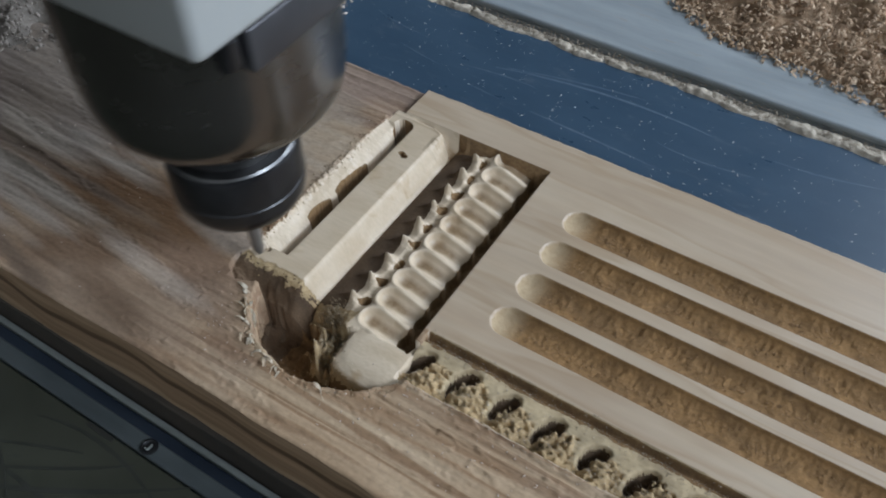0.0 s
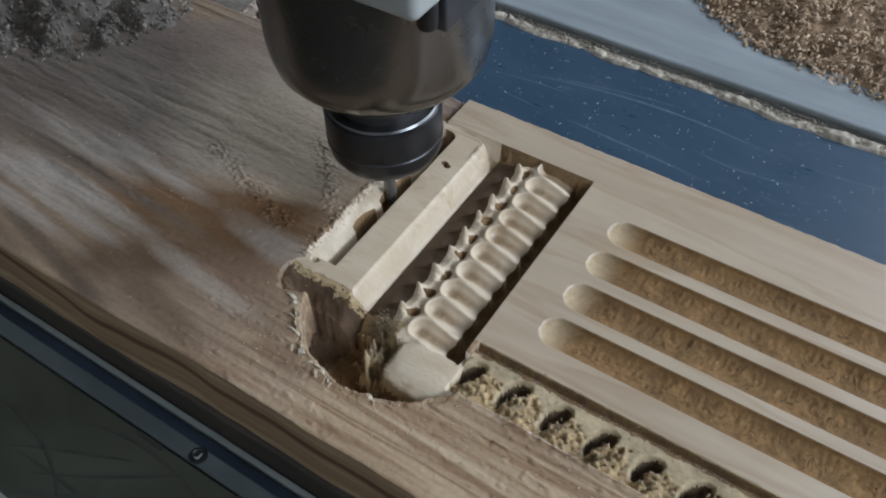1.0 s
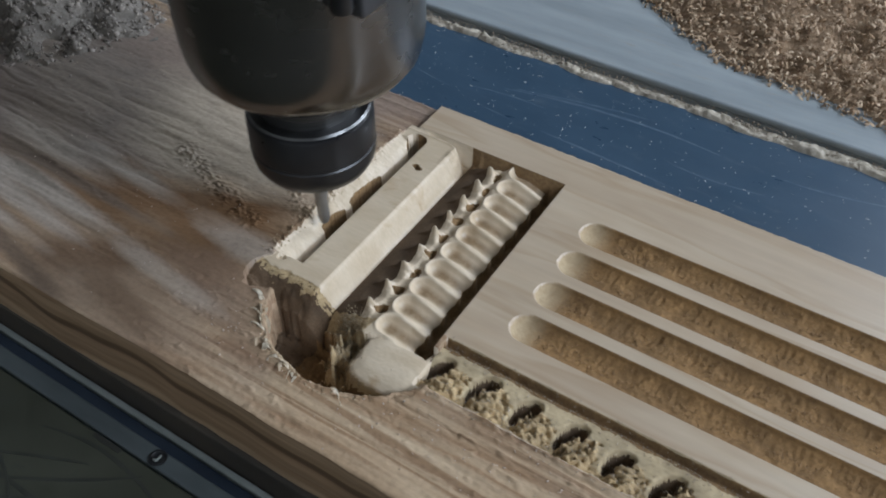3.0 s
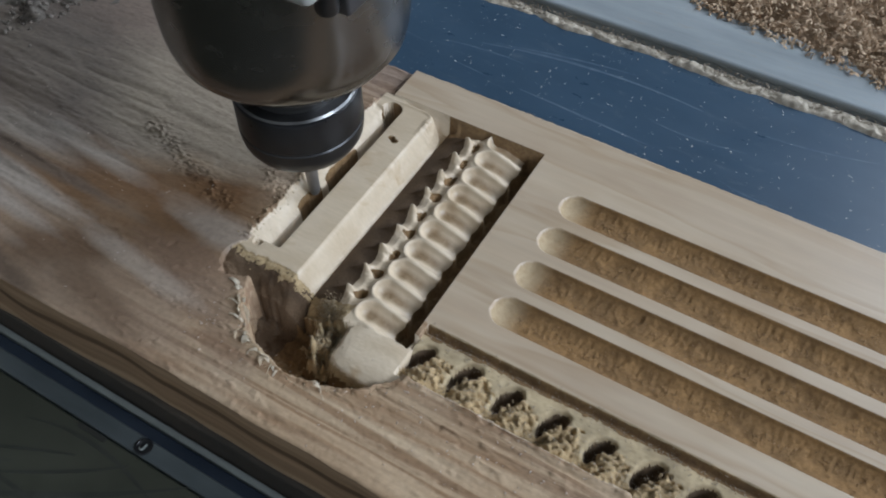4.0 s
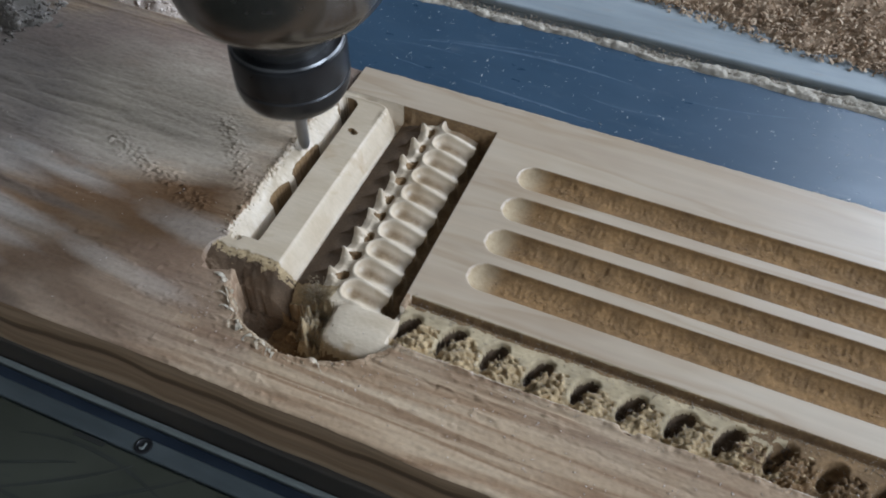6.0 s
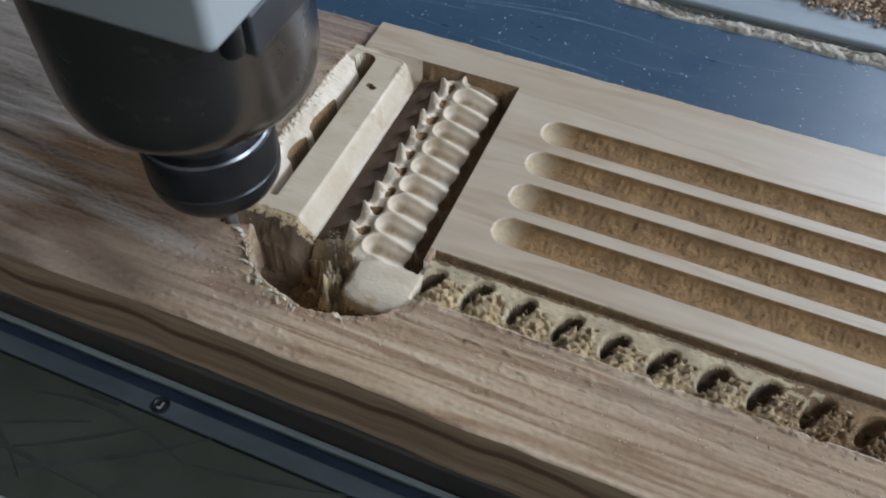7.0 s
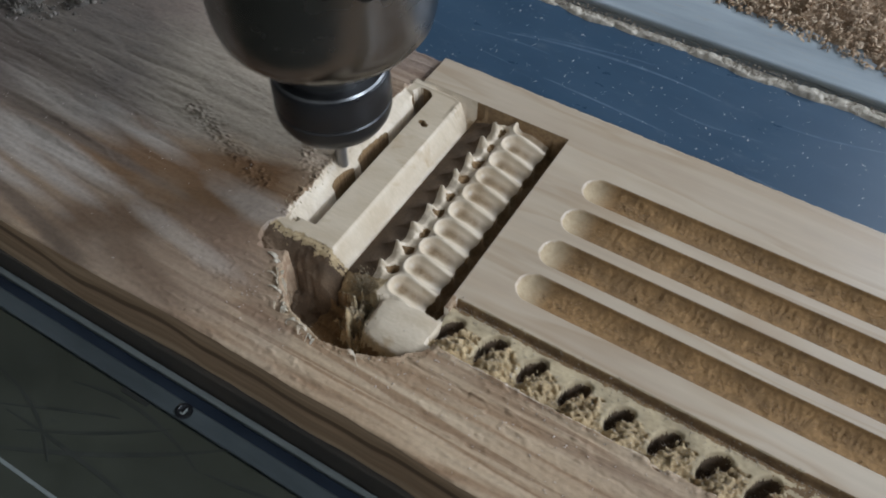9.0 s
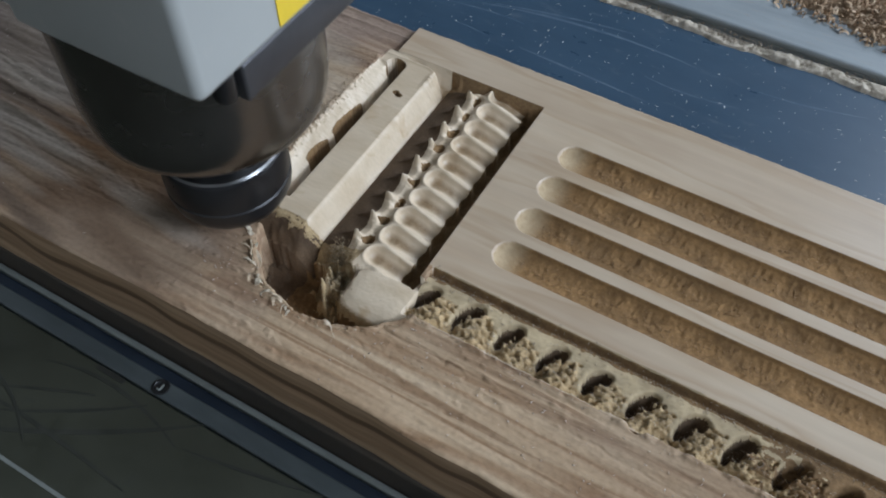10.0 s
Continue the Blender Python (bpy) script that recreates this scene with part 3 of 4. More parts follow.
def plank_height(x, y):
    rough = fbm(x / 3.2, y / 1.3, 5, 4)
    fine = fbm(x / 1.1, y / 0.8, 11, 3)
    grain = fbm(x / 45, y / 2.6, 21, 4)
    wob = 0.9 * fbm(x / 5, y / 5, 31, 3)
    kind = np.full(x.shape, BARE)
    z = 0.012 * grain

    # weathered stretch: lower at the back, ridged along the grain
    old = (x < -70) | (y < -91 - 22 * sstep(1, 9, x))
    ridge = np.abs(fbm(x / 60, y / 9, 41, 3))
    low = -3.0 * sstep(-118, -70, y) * (x < -70) * np.maximum(sstep(-76, -110, x), sstep(-6, 0.5, y))
    z_old = low + 0.12 * fbm(x / 60, y / 7, 23, 3) + 0.05 * rough + 1.5 * (ridge - 0.4) * sstep(-60, -170, x) * sstep(-10, -60, y) + 0.08 * fine
    z_old -= 0.4 * np.clip(fbm(x / 9, y / 4, 51, 3) - 0.55, 0, 1)
    # raised fibres and lifted flakes on the worn front strip
    front = sstep(-108, -116, y)
    fibre = fbm(x / 38, y / 1.7, 27, 3)
    patch = sstep(-0.05, 0.45, fbm(x / 34, y / 11, 33, 3))
    flake = np.clip(fbm(x / 4.5, y / 1.5, 29, 3) - 0.32, 0, 1)
    z_old += front * (0.19 * np.clip(fibre, -0.6, 0.9) + 0.65 * flake * patch)
    z_old -= 0.28 * front * np.exp(-((np.mod(y + 0.04 * x + 0.9 * wob, 9.0) - 4.5) / 0.5) ** 2) * sstep(-0.2, 0.3, fbm(x / 50, y / 9, 37, 2))
    # two thin raised lines along the far edge
    for ly in (11.5, 16.6):
        z_old += 0.5 * np.exp(-((y - ly - 0.5 * wob) / 0.7) ** 2) * (x < -72)
    kind[old] = OLD
    z = np.where(old, z_old, z)
    # the two crumbly ridges of chips on the weathered stretch
    for ax, ay, bx, by, w in ((-148, -63, -92, -83, 5.0), (-110, -36, -80, -68, 4.8)):
        t = np.clip(((x - ax) * (bx - ax) + (y - ay) * (by - ay)) / ((bx - ax) ** 2 + (by - ay) ** 2), 0, 1)
        d = np.hypot(x - ax - t * (bx - ax), y - ay - t * (by - ay)) / w
        z += np.where(d < 1.6, np.exp(-d * d * 1.6) * (0.1 + 1.3 * np.clip(fine, 0, 1)), 0) * (x < -72)

    for ax, ay, bx, by, w in ((-300, -78, -165, -93, 2.0), (-270, -92, -150, -104, 1.6), (-250, -104, -150, -112, 1.5), (-230, -62, -160, -80, 2.4), (-320, -108, -190, -122, 1.8)):
        t = np.clip(((x - ax) * (bx - ax) + (y - ay) * (by - ay)) / ((bx - ax) ** 2 + (by - ay) ** 2), 0, 1)
        d = (np.hypot(x - ax - t * (bx - ax), y - ay - t * (by - ay)) + 0.7 * wob) / w
        z += np.where(np.abs(d) < 2, np.exp(-d * d * 1.5) * (0.4 + 0.22 * rough), 0) * (x < -100)

    # centre bar: chamfer along its flank and, rounded at the corner, along its far end
    bar = ((x > -74) | (np.hypot((x + 67) / 10.6, (y + 100) / 9.4) < 1 + 0.06 * wob)) & (x < -43) & (y > -105.8 + 0.5 * wob - 3.6 * sstep(-62, -72, x)) & (y < 0)
    cx, cy = np.maximum(0, x + 56.0), np.maximum(0, y + 10.0)
    corner = np.where((cx > 0) & (cy > 0), np.hypot(cx / 13.0, cy / 9.6), np.maximum(cx / 13.0, cy / 9.6))
    z_bar = -0.7 + 0.02 * grain - 8.8 * sstep(-49.9, -43.0, x) ** 0.9 * (1 - sstep(-3, 0, y))
    z_bar = np.minimum(z_bar, -0.7 - 8.8 * sstep(0.86, 1.02, corner) * sstep(-56, -48, x) - 2.4 * sstep(0.84, 0.97, corner) * sstep(-66, -60, x))
    z_bar += 0.35 * np.exp(-((corner - 0.80) / 0.05) ** 2) * sstep(-60, -40, y)
    torn = y + 0.8 * wob + 0.5 * rough
    z_bar -= sstep(-96.5, -107, torn) * (3.0 + 7.5 * sstep(-76, -60, x) + 1.2 * rough) + 0.5 * sstep(-95.6, -96.6, torn)
    crumb = np.clip(fbm(x / 6, y / 6, 61, 3) - 0.1, 0, 1) * sstep(-52, -47, x) * sstep(-44, -22, y) * sstep(-3, -8, y)
    z_bar += crumb * (1.3 + 0.7 * fine)
    z = np.where(bar, z_bar, z)
    kind[bar] = FRESH
    kind[bar & (torn < -96.2)] = TORN
    # lower torn end: dust, with the shade below the bar painted in
    kind[bar & (torn + 1.6 * fine + 0.9 * rough < -98.6)] = DUSTY_SHADE

    # narrow groove beside the bar: slanting lit wall, steep wall, two plunged pits, round far end
    wave = 0.9 * np.sin(y / 5.5) + 0.7 * wob
    inner = -67.8 - 0.25 * wave                                            # foot of the lit wall
    hole = np.zeros(x.shape, bool)
    shaded_pit = np.zeros(x.shape, bool)
    for blunt, length, bulge in PLUNGES:
        u = (y - blunt + 0.5 * wob) / length
        reach = bulge * np.sin(math.pi * np.clip(u, 0, 1) ** 0.55) ** 0.8
        hole |= (u > 0) & (u < 1) & (x < -62.4) & (x > inner - reach)
        shaded_pit |= (u > -0.03) & (u < 0.95) & (x < -62.2) & (x > inner - reach - 0.9 * sstep(0, 0.5, reach))
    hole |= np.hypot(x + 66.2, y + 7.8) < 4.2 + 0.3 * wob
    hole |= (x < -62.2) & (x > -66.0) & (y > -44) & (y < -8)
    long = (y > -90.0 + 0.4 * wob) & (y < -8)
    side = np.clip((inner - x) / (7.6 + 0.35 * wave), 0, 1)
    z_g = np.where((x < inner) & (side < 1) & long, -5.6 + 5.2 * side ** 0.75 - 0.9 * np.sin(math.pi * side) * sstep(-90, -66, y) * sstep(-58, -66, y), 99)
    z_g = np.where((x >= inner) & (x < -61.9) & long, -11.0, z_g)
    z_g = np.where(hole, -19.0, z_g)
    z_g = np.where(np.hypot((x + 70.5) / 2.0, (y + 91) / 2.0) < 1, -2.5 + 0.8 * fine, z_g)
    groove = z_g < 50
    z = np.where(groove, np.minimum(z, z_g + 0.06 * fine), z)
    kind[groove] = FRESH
    # deep shade of the plunged pits and round end, put into the colour
    kind[groove & (shaded_pit | (np.hypot(x + 66.2, y + 7.8) < 4.6))] = PACK_SHADE
    burr = np.exp(-((x + 75.6 + 0.8 * wob) / 1.2) ** 2)
    burr = burr * (y > -93) * (y < -5)
    z += burr * (0.4 + 1.1 * fine) * (0.3 + 0.7 * sstep(-20, -60, y))

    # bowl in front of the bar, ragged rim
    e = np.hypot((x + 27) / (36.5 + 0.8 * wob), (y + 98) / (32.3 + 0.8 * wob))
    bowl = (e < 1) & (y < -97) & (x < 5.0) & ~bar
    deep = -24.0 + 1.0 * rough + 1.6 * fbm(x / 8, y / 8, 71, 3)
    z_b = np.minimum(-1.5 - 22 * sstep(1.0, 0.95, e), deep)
    # torn fluffy wood hangs in front of the smooth pillow that ends the moulding
    fluff = fbm(x / 3.2, y / 3.2, 73, 4)
    mound = 18.0 * sstep(-129, -107, y + 1.8 * wob + 2.5 * fluff) * np.exp(-((x + 29.0 + 0.25 * (y + 104) + 1.2 * wob + 0.8 * fluff) / 7.5) ** 2)
    z_b = z_b + mound * (0.92 + 0.3 * fluff) * sstep(1.0, 0.9, e) + sstep(1.0, 4, mound) * (2.2 * fluff + 1.8 * rough + 1.6 * fine)
    px, py = x + 8.5, y + 108.0
    pillow = (np.abs(px / 17.0) ** 4 + np.abs((py + 0.10 * px) / 12.6) ** 3) ** 0.3 + 0.05 * wob * sstep(-10, -24, x)
    dome = -1.6 - 3.2 * np.clip(pillow, 0, 1.4) ** 3 - 14.0 * sstep(0.90, 1.22, pillow) * sstep(-104, -110, y - 0.35 * (x + 8))
    dome -= 7.0 * sstep(-20, -26.5, x + 0.6 * rough)
    dome_in = (x > -26.5 - 0.35 * (y + 104) + 0.8 * rough) & (e < 0.985)
    z_b = np.where(dome_in, np.maximum(z_b, dome + 0.05 * fine), z_b)
    z = np.where(bowl, z_b, z)
    # the bowl's brown tones hold its shade as well as sawdust
    kind[bowl] = DUSTY_SHADE
    kind[bowl & (e < 0.9) & (x > -46 + 2 * wob)] = PACK_SHADE
    kind[bowl & (mound + 5.0 * fluff > 5.0) & (z > -21.0)] = TORN
    kind[bowl & dome_in & (z > -10.5)] = TORN
    kind[bowl & dome_in & (z > -7.0)] = CREST
    kind[bowl & dome_in & (z > -5.5 + 0.6 * rough)] = FRESH
    rim = np.exp(-((e - 1.035) / 0.022) ** 2) * (y < -103)
    z += rim * (0.15 + 0.9 * fbm(x / 4, y / 4, 133, 4)) * ~bowl * ~bar

    # fluted moulding: an arched band with ten rounded flutes
    band = (x > -43.2) & (x < 0) & (y > -104 + 2.5 * sstep(-22, -17, x) + 0.5 * wob) & (y < 0)
    arch = -9.6 + 8.4 * np.clip((x + 43) / 15.5, 0, 1) ** 0.85 - 3.6 * np.clip((x + 17.0) / 10.5, 0, 1) ** 1.4
    z_m = arch.copy()
    shaded_slope = band & (x < -31.0 + 0.6 * wob)
    pits = np.zeros(x.shape, bool)
    for yc in LOBES:
        dy = y - yc
        d = np.hypot(np.maximum(0, -(x + 18.4)), dy)                      # the flute: a round-bottomed trough with a round end
        z_m -= 4.2 * np.sqrt(np.clip(1 - (d / (4.35 + 0.15 * wob)) ** 2, 0, 1))
        z_m += 0.4 * np.exp(-((d - 4.9) / 0.6) ** 2) * sstep(-13, -19, x)
        reach = sstep(-38, -31, x) * sstep(-22.5, -27, x)
        z_m -= 1.6 * np.exp(-(dy / 2.7) ** 2) * reach                     # hollow before the flute's round end
        between = np.exp(-((dy - 5.25 + 0.9 * wob) / 2.9) ** 2)
        pit = np.exp(-((x + 26.0 + 1.3 * wob + 0.5 * np.sin(yc * 4.1)) / 2.3) ** 2) * between
        z_m -= (3.4 + 1.0 * np.sin(yc * 5.7)) * pit * (1 + 0.35 * rough)                              # torn hollow between two flutes
        pits |= pit + 0.12 * rough > 0.5
        bead = np.hypot((x + 30.0) / 2.0, (dy - 5.25 - 0.6 * np.sin(yc * 2.3)) / 1.5) + 0.35 * rough + 0.15 * fine
        z_m += (2.8 + 0.9 * np.sin(yc * 3.1)) * np.exp(-bead ** 2)
        z_m += 1.9 * np.exp(-((dy - 5.25) / (0.3 + 0.05 * np.clip(x + 38, 0, 10))) ** 2) * sstep(-39.5, -30.5, x) * sstep(-27, -30, x)
    ends = np.cos(2 * math.pi * (y - LOBES[0]) / 10.45)
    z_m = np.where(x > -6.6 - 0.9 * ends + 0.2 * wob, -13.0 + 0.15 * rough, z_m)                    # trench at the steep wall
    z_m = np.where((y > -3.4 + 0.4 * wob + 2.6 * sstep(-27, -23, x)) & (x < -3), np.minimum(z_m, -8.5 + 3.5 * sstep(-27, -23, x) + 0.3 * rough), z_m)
    z_m += np.clip(fbm(x / 3, y / 3, 77, 3), 0, 1) * 5.0 * np.exp(-(((x + 38.5) / 2.5) ** 2 + ((y + 2.4) / 2.0) ** 2))
    z_m -= (6.0 + 1.6 * rough) * sstep(-95, -104.5, y) * sstep(-24, -31, x)
    z = np.where(band, z_m + 0.05 * fine, z)
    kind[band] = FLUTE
    # slope facing away from the window: shade put into its brown
    kind[shaded_slope] = DUSTY_SHADE
    # torn hollows between flutes: dust and shade in one brown
    kind[band & pits] = PACK_SHADE
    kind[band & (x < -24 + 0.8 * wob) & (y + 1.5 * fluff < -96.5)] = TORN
    # trench and far recess: the steep walls' shadow painted brown
    kind[band & ((x > -7.0 - 0.9 * ends + 0.2 * wob) | ((y > -3.8 + 0.4 * wob + 2.8 * sstep(-27, -23, x)) & (x < -3)))] = PACK_SHADE

    # four round-ended flutes, dust packed in them, a clean crescent at the round end
    for k, yc in enumerate(SLOTS):
        d = np.hypot(np.maximum(0, 23.4 - x), y - yc - 0.3) * 6.0 / 6.3
        inside = d < 6.0
        packed = np.clip(fbm(x / 6 + 9 * k, y / 5, 81 + k, 3) + 0.25, 0, 1)
        combed = fbm(x / 0.9, y / 4.5, 91 + k, 2) * sstep(-2, 3, y - yc)
        dusty = sstep(25, 36, x) * (0.45 * packed + 0.2 * combed + 0.12 * fbm(x / 1.2, y / 1.6, 95 + k, 2))
        z_s = -3.2 * np.sqrt(np.clip(1 - (d / 6.0) ** 2, 0, 1)) ** 0.8
        z = np.where(inside, np.minimum(0, z_s + dusty * sstep(6.0, 4.2, d)), z)
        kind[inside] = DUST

    # border groove: smooth crest, slanting cups scooped out of it, torn lumps between them
    run = (y < -90.8) & (y > -112.2 + 0.6 * wob) & (x > 2 + 0.6 * wob)
    crest = -2.0 - 2.8 * sstep(-93.9, -91.6, y + 0.3 * wob) - 3.0 * sstep(-100, -112, y)
    z_r = crest + 0.3 * rough * sstep(-99, -104, y) + 0.12 * fine
    num = np.round((x - 25.5) / 16.17)
    j1, j2 = np.sin(num * 12.9), np.sin(num * 7.3 + 1)
    ux = x - 25.5 - 16.17 * num - 0.5 * j1
    vy = y + 103.0 - 0.5 * j2
    lump = np.hypot((ux - 1.6 - 0.25 * vy) / (6.3 + 0.5 * j2), (vy + 3.6) / 7.0) + 0.2 * wob + 0.16 * rough
    cup = np.hypot((ux + 4.0 - 0.42 * vy) / (3.7 + 0.3 * j1 + 0.12 * vy), (vy - 0.6) / (5.6 + 0.4 * j2)) + 0.10 * wob
    cup2 = np.hypot((ux - 12.17 - 0.42 * vy) / (3.7 + 0.3 * j1 + 0.12 * vy), (vy - 0.6) / (5.6 + 0.4 * j2)) + 0.10 * wob
    in_lump = lump < 1
    z_r = np.where(in_lump, np.minimum(-0.6, np.maximum(z_r, -1.6 - 2.6 * lump ** 3) + 1.7 * rough + 1.4 * fine), z_r)
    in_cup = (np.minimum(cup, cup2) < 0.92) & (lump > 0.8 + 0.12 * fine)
    hollow = np.minimum(cup, cup2)
    z_r = np.where(lump > 0.8 + 0.12 * fine, z_r - 6.2 * sstep(1.12, 0.62, hollow), z_r)
    z_r = np.minimum(z_r, -0.4) * sstep(-90.9, -92.5, y + 0.3 * wob)
    z = np.where(run, z_r, z)
    kind[run] = CREST
    kind[run & (in_lump | (vy + 0.8 * rough < -4.5))] = TORN
    # shade that the lumps throw into the cups, painted as dark brown
    kind[run & in_cup] = DUSTY_SHADE
    # strip below the back wall: brown dust and the wall's shadow together
    kind[run & (y > -94.8 + 0.8 * rough) & (y < -91.3)] = PACK_SHADE
    kind[run & (x + 14 * rough > 132)] = PACK_SHADE
    # torn fibres along the near rim of the border groove
    rim2 = np.exp(-((y + 113.3 - 0.6 * wob) / 0.9) ** 2) * (x > 4)
    z += rim2 * (0.15 + 0.9 * fbm(x / 4, y / 3, 131, 4)) * (y < -112.2 + 0.6 * wob)
    pick = np.hypot((x - 88.5) / 3.2, (y + 111.0) / 3.4)
    z = np.where(pick < 1, -2.4 + 0.5 * fine, z)
    z += 0.9 * np.exp(-((pick - 1.15) / 0.16) ** 2) * sstep(-111, -108, y + 0 * x) * (x > 80) * (x < 97)
    # two nail holes in the bar
    for hx, hy in ((-57.2, -22.0), (-55.6, -22.9)):
        nail = np.hypot((x - hx) / 1.3, y - hy)
        z = np.where(nail < 0.85, -7.0, z)
        # dark ring paints the shade inside the nail hole
        kind[nail < 1.3] = PACK_SHADE
    return z, kind


def carved_plank():
    xs = np.concatenate([np.arange(-520, -360, 6.0), np.arange(-360, -160, 1.0), np.arange(-160, -80, 0.6), np.arange(-80, 6, 0.32),
                         np.arange(6, 190, 0.5), np.arange(190, 460, 5.0)])
    ys = np.concatenate([np.arange(-152, -130, 0.6), np.arange(-130, 18.01, 0.36), [18.3]])
    gx, gy = np.meshgrid(xs, ys, indexing="ij")
    z, kind = plank_height(gx, gy)
    edge = sstep(0.7, 0, gy + 152) + sstep(-0.8, 0, gy - 18.3)
    z = z - 0.5 * edge + 0.25 * edge * fbm(gx / 3, gy / 3, 101, 3)
    gy = gy + sstep(-138, -152, gy) * (1.3 + 0.9 * fbm(gx / 38, 0 * gy, 103, 3))
    nx, ny = gx.shape
    top = np.stack([gx, gy, z], -1).reshape(-1, 3) / 1000
    faces = grid_faces(nx, ny)
    centre = kind[:-1, :-1].ravel()
    index = centre
    verts, n0 = [top], len(top)
    # skirts down to the underside
    loops = [np.arange(nx) * ny, (nx - 1) * ny + np.arange(ny), (np.arange(nx) * ny + ny - 1)[::-1], np.arange(ny)[::-1]]
    side_faces = []
    for ids in loops:
        prev = n0 + np.arange(len(ids))
        verts.append(top[ids])
        n0 += len(ids)
        for depth in (-0.006, -0.012, -0.018, -0.024, -0.032):
            low = top[ids].copy()
            low[:, 2] = depth
            if depth == -0.032:
                low[:, 2] = -0.0319
            here = n0 + np.arange(len(ids))
            verts.append(low)
            n0 += len(ids)
            side_faces.append(np.stack([prev[:-1], here[:-1], here[1:], prev[1:]], 1))
            prev = here
    side_faces = np.concatenate(side_faces)
    ob = mesh_np("carved_plank", np.concatenate(verts), np.concatenate([faces, side_faces]), [PLANED, WEATHERED, CUT, SLOT_DUST, ROUGH_CUT, SIDE, DUSTY_SHADE_CUT, SMOOTH_CUT, FLUTED, PACKED_SHADE],
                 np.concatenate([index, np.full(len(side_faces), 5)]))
    tagged(ob, "part-carved brown wooden plank with flutes and scalloped mouldings", "carved plank")
    return ob


plank = carved_plank()

# ---- loose dust, chips and shavings ----
rng = np.random.default_rng(7)
CHIP_V = np.array([[-0.5, -0.3, 0], [0.5, -0.22, 0.06], [0.42, 0.3, 0], [-0.4, 0.26, 0.1], [0.05, 0.0, 0.28], [0, 0, -0.2]])
CHIP_F = np.array([[0, 1, 4], [1, 2, 4], [2, 3, 4], [3, 0, 4], [1, 0, 5], [2, 1, 5], [3, 2, 5], [0, 3, 5]])


def chips(name, places, sizes, material, label, category, tilt=0.7, parent=None):
    v, f = scatter(places, random_turns(len(places), rng, tilt), sizes, CHIP_V, CHIP_F)
    ob = mesh_np(name, v, f, [material], is_smooth=False)
    return tagged(ob, label, category, kind="stuff")


def on_plank(x, y, lift=0.0002):
    z, _ = plank_height(x, y)
    return np.stack([x, y, z + lift * 1000], -1) / 1000


def slot_fibres():
    n = 3600
    k = rng.integers(0, 4, n)
    x = 27 + 160 * rng.random(n) ** 1.1
    y = np.array(SLOTS)[k] + rng.normal(0, 2.3, n)
    y = np.clip(y, np.array(SLOTS)[k] - 4.6, np.array(SLOTS)[k] + 4.6)
    keep = (fbm(x / 7 + 9 * k, y / 5, 81, 3) + 0.5 * rng.random(n)) > 0.05
    p = on_plank(x[keep], y[keep])
    s = np.stack([rng.uniform(0.4, 1.5, len(p)), rng.uniform(0.15, 0.4, len(p)), rng.uniform(0.2, 0.5, len(p))], -1) / 1000
    chips("slot_sawdust", p, s, CHIPS_BROWN, "brown sawdust fibres packed in the long flutes", "sawdust", 1.0)


def border_fibres():
    n = 3600
    x = rng.uniform(3, 190, n)
    y = np.concatenate([rng.normal(-106, 3.0, n // 2), rng.normal(-93.5, 1.4, n // 4), rng.normal(-104, 4.5, n // 5), rng.normal(-113.8, 1.2, n - n // 2 - n // 4 - n // 5)])
    p = on_plank(x, y)
    s = np.stack([rng.uniform(0.3, 1.5, n) * rng.random(n) + 0.2, rng.uniform(0.1, 0.4, n), rng.uniform(0.2, 0.7, n)], -1) / 1000
    chips("border_splinters", p, s, CHIPS_GREY, "torn pale wood fibres along the border groove", "splinters", 1.2)


def bowl_fibres():
    n = 110
    a = rng.uniform(math.pi * 1.15, math.pi * 1.8, n)
    r = 1.0 + np.abs(rng.normal(0, 0.08, n))
    p1 = on_plank(-27 + 36.5 * r * np.cos(a), -98 + 32.3 * r * np.sin(a))
    t = rng.random(2400)
    k = rng.random(2400) < 0.6
    p2 = on_plank(np.where(k, -35 + 6 * t, -29 + 5 * t) + rng.normal(0, 2.4, 2400), np.where(k, -98 - 17 * t, -104 - 14 * t) + rng.normal(0, 2.0, 2400))
    p2[:, 2] += 0.0004 * rng.random(2400)
    p3 = on_plank(rng.normal(-76.2, 1.5, 220), rng.uniform(-92, -20, 220))
    p = np.concatenate([p1, p2, p3])
    n = len(p)
    s = np.stack([rng.uniform(0.4, 1.5, n), rng.uniform(0.2, 0.6, n), rng.uniform(0.3, 1.0, n)], -1) / 1000
    chips("pocket_splinters", p, s, CHIPS_TAN, "frayed pale splinters round the carved pocket", "splinters", 1.3)


def old_wood_crumbs():
    n = 500
    x = -330 + 260 * rng.random(n)
    y = rng.uniform(-148, 10, n)
    keep = fbm(x / 30, y / 12, 121, 3) > 0.05
    p1 = on_plank(x[keep], y[keep])
    p2 = on_plank(rng.uniform(-70, 180, 260), rng.normal(-127, 8, 260))
    p = np.concatenate([p1, p2])
    n = len(p)
    s = np.stack([rng.uniform(0.3, 1.2, n), rng.uniform(0.2, 0.7, n), rng.uniform(0.2, 0.6, n)], -1) / 1000
    chips("plank_crumbs", p, s, CHIPS_PALE, "small pale crumbs on the weathered wood", "crumbs", 0.35)


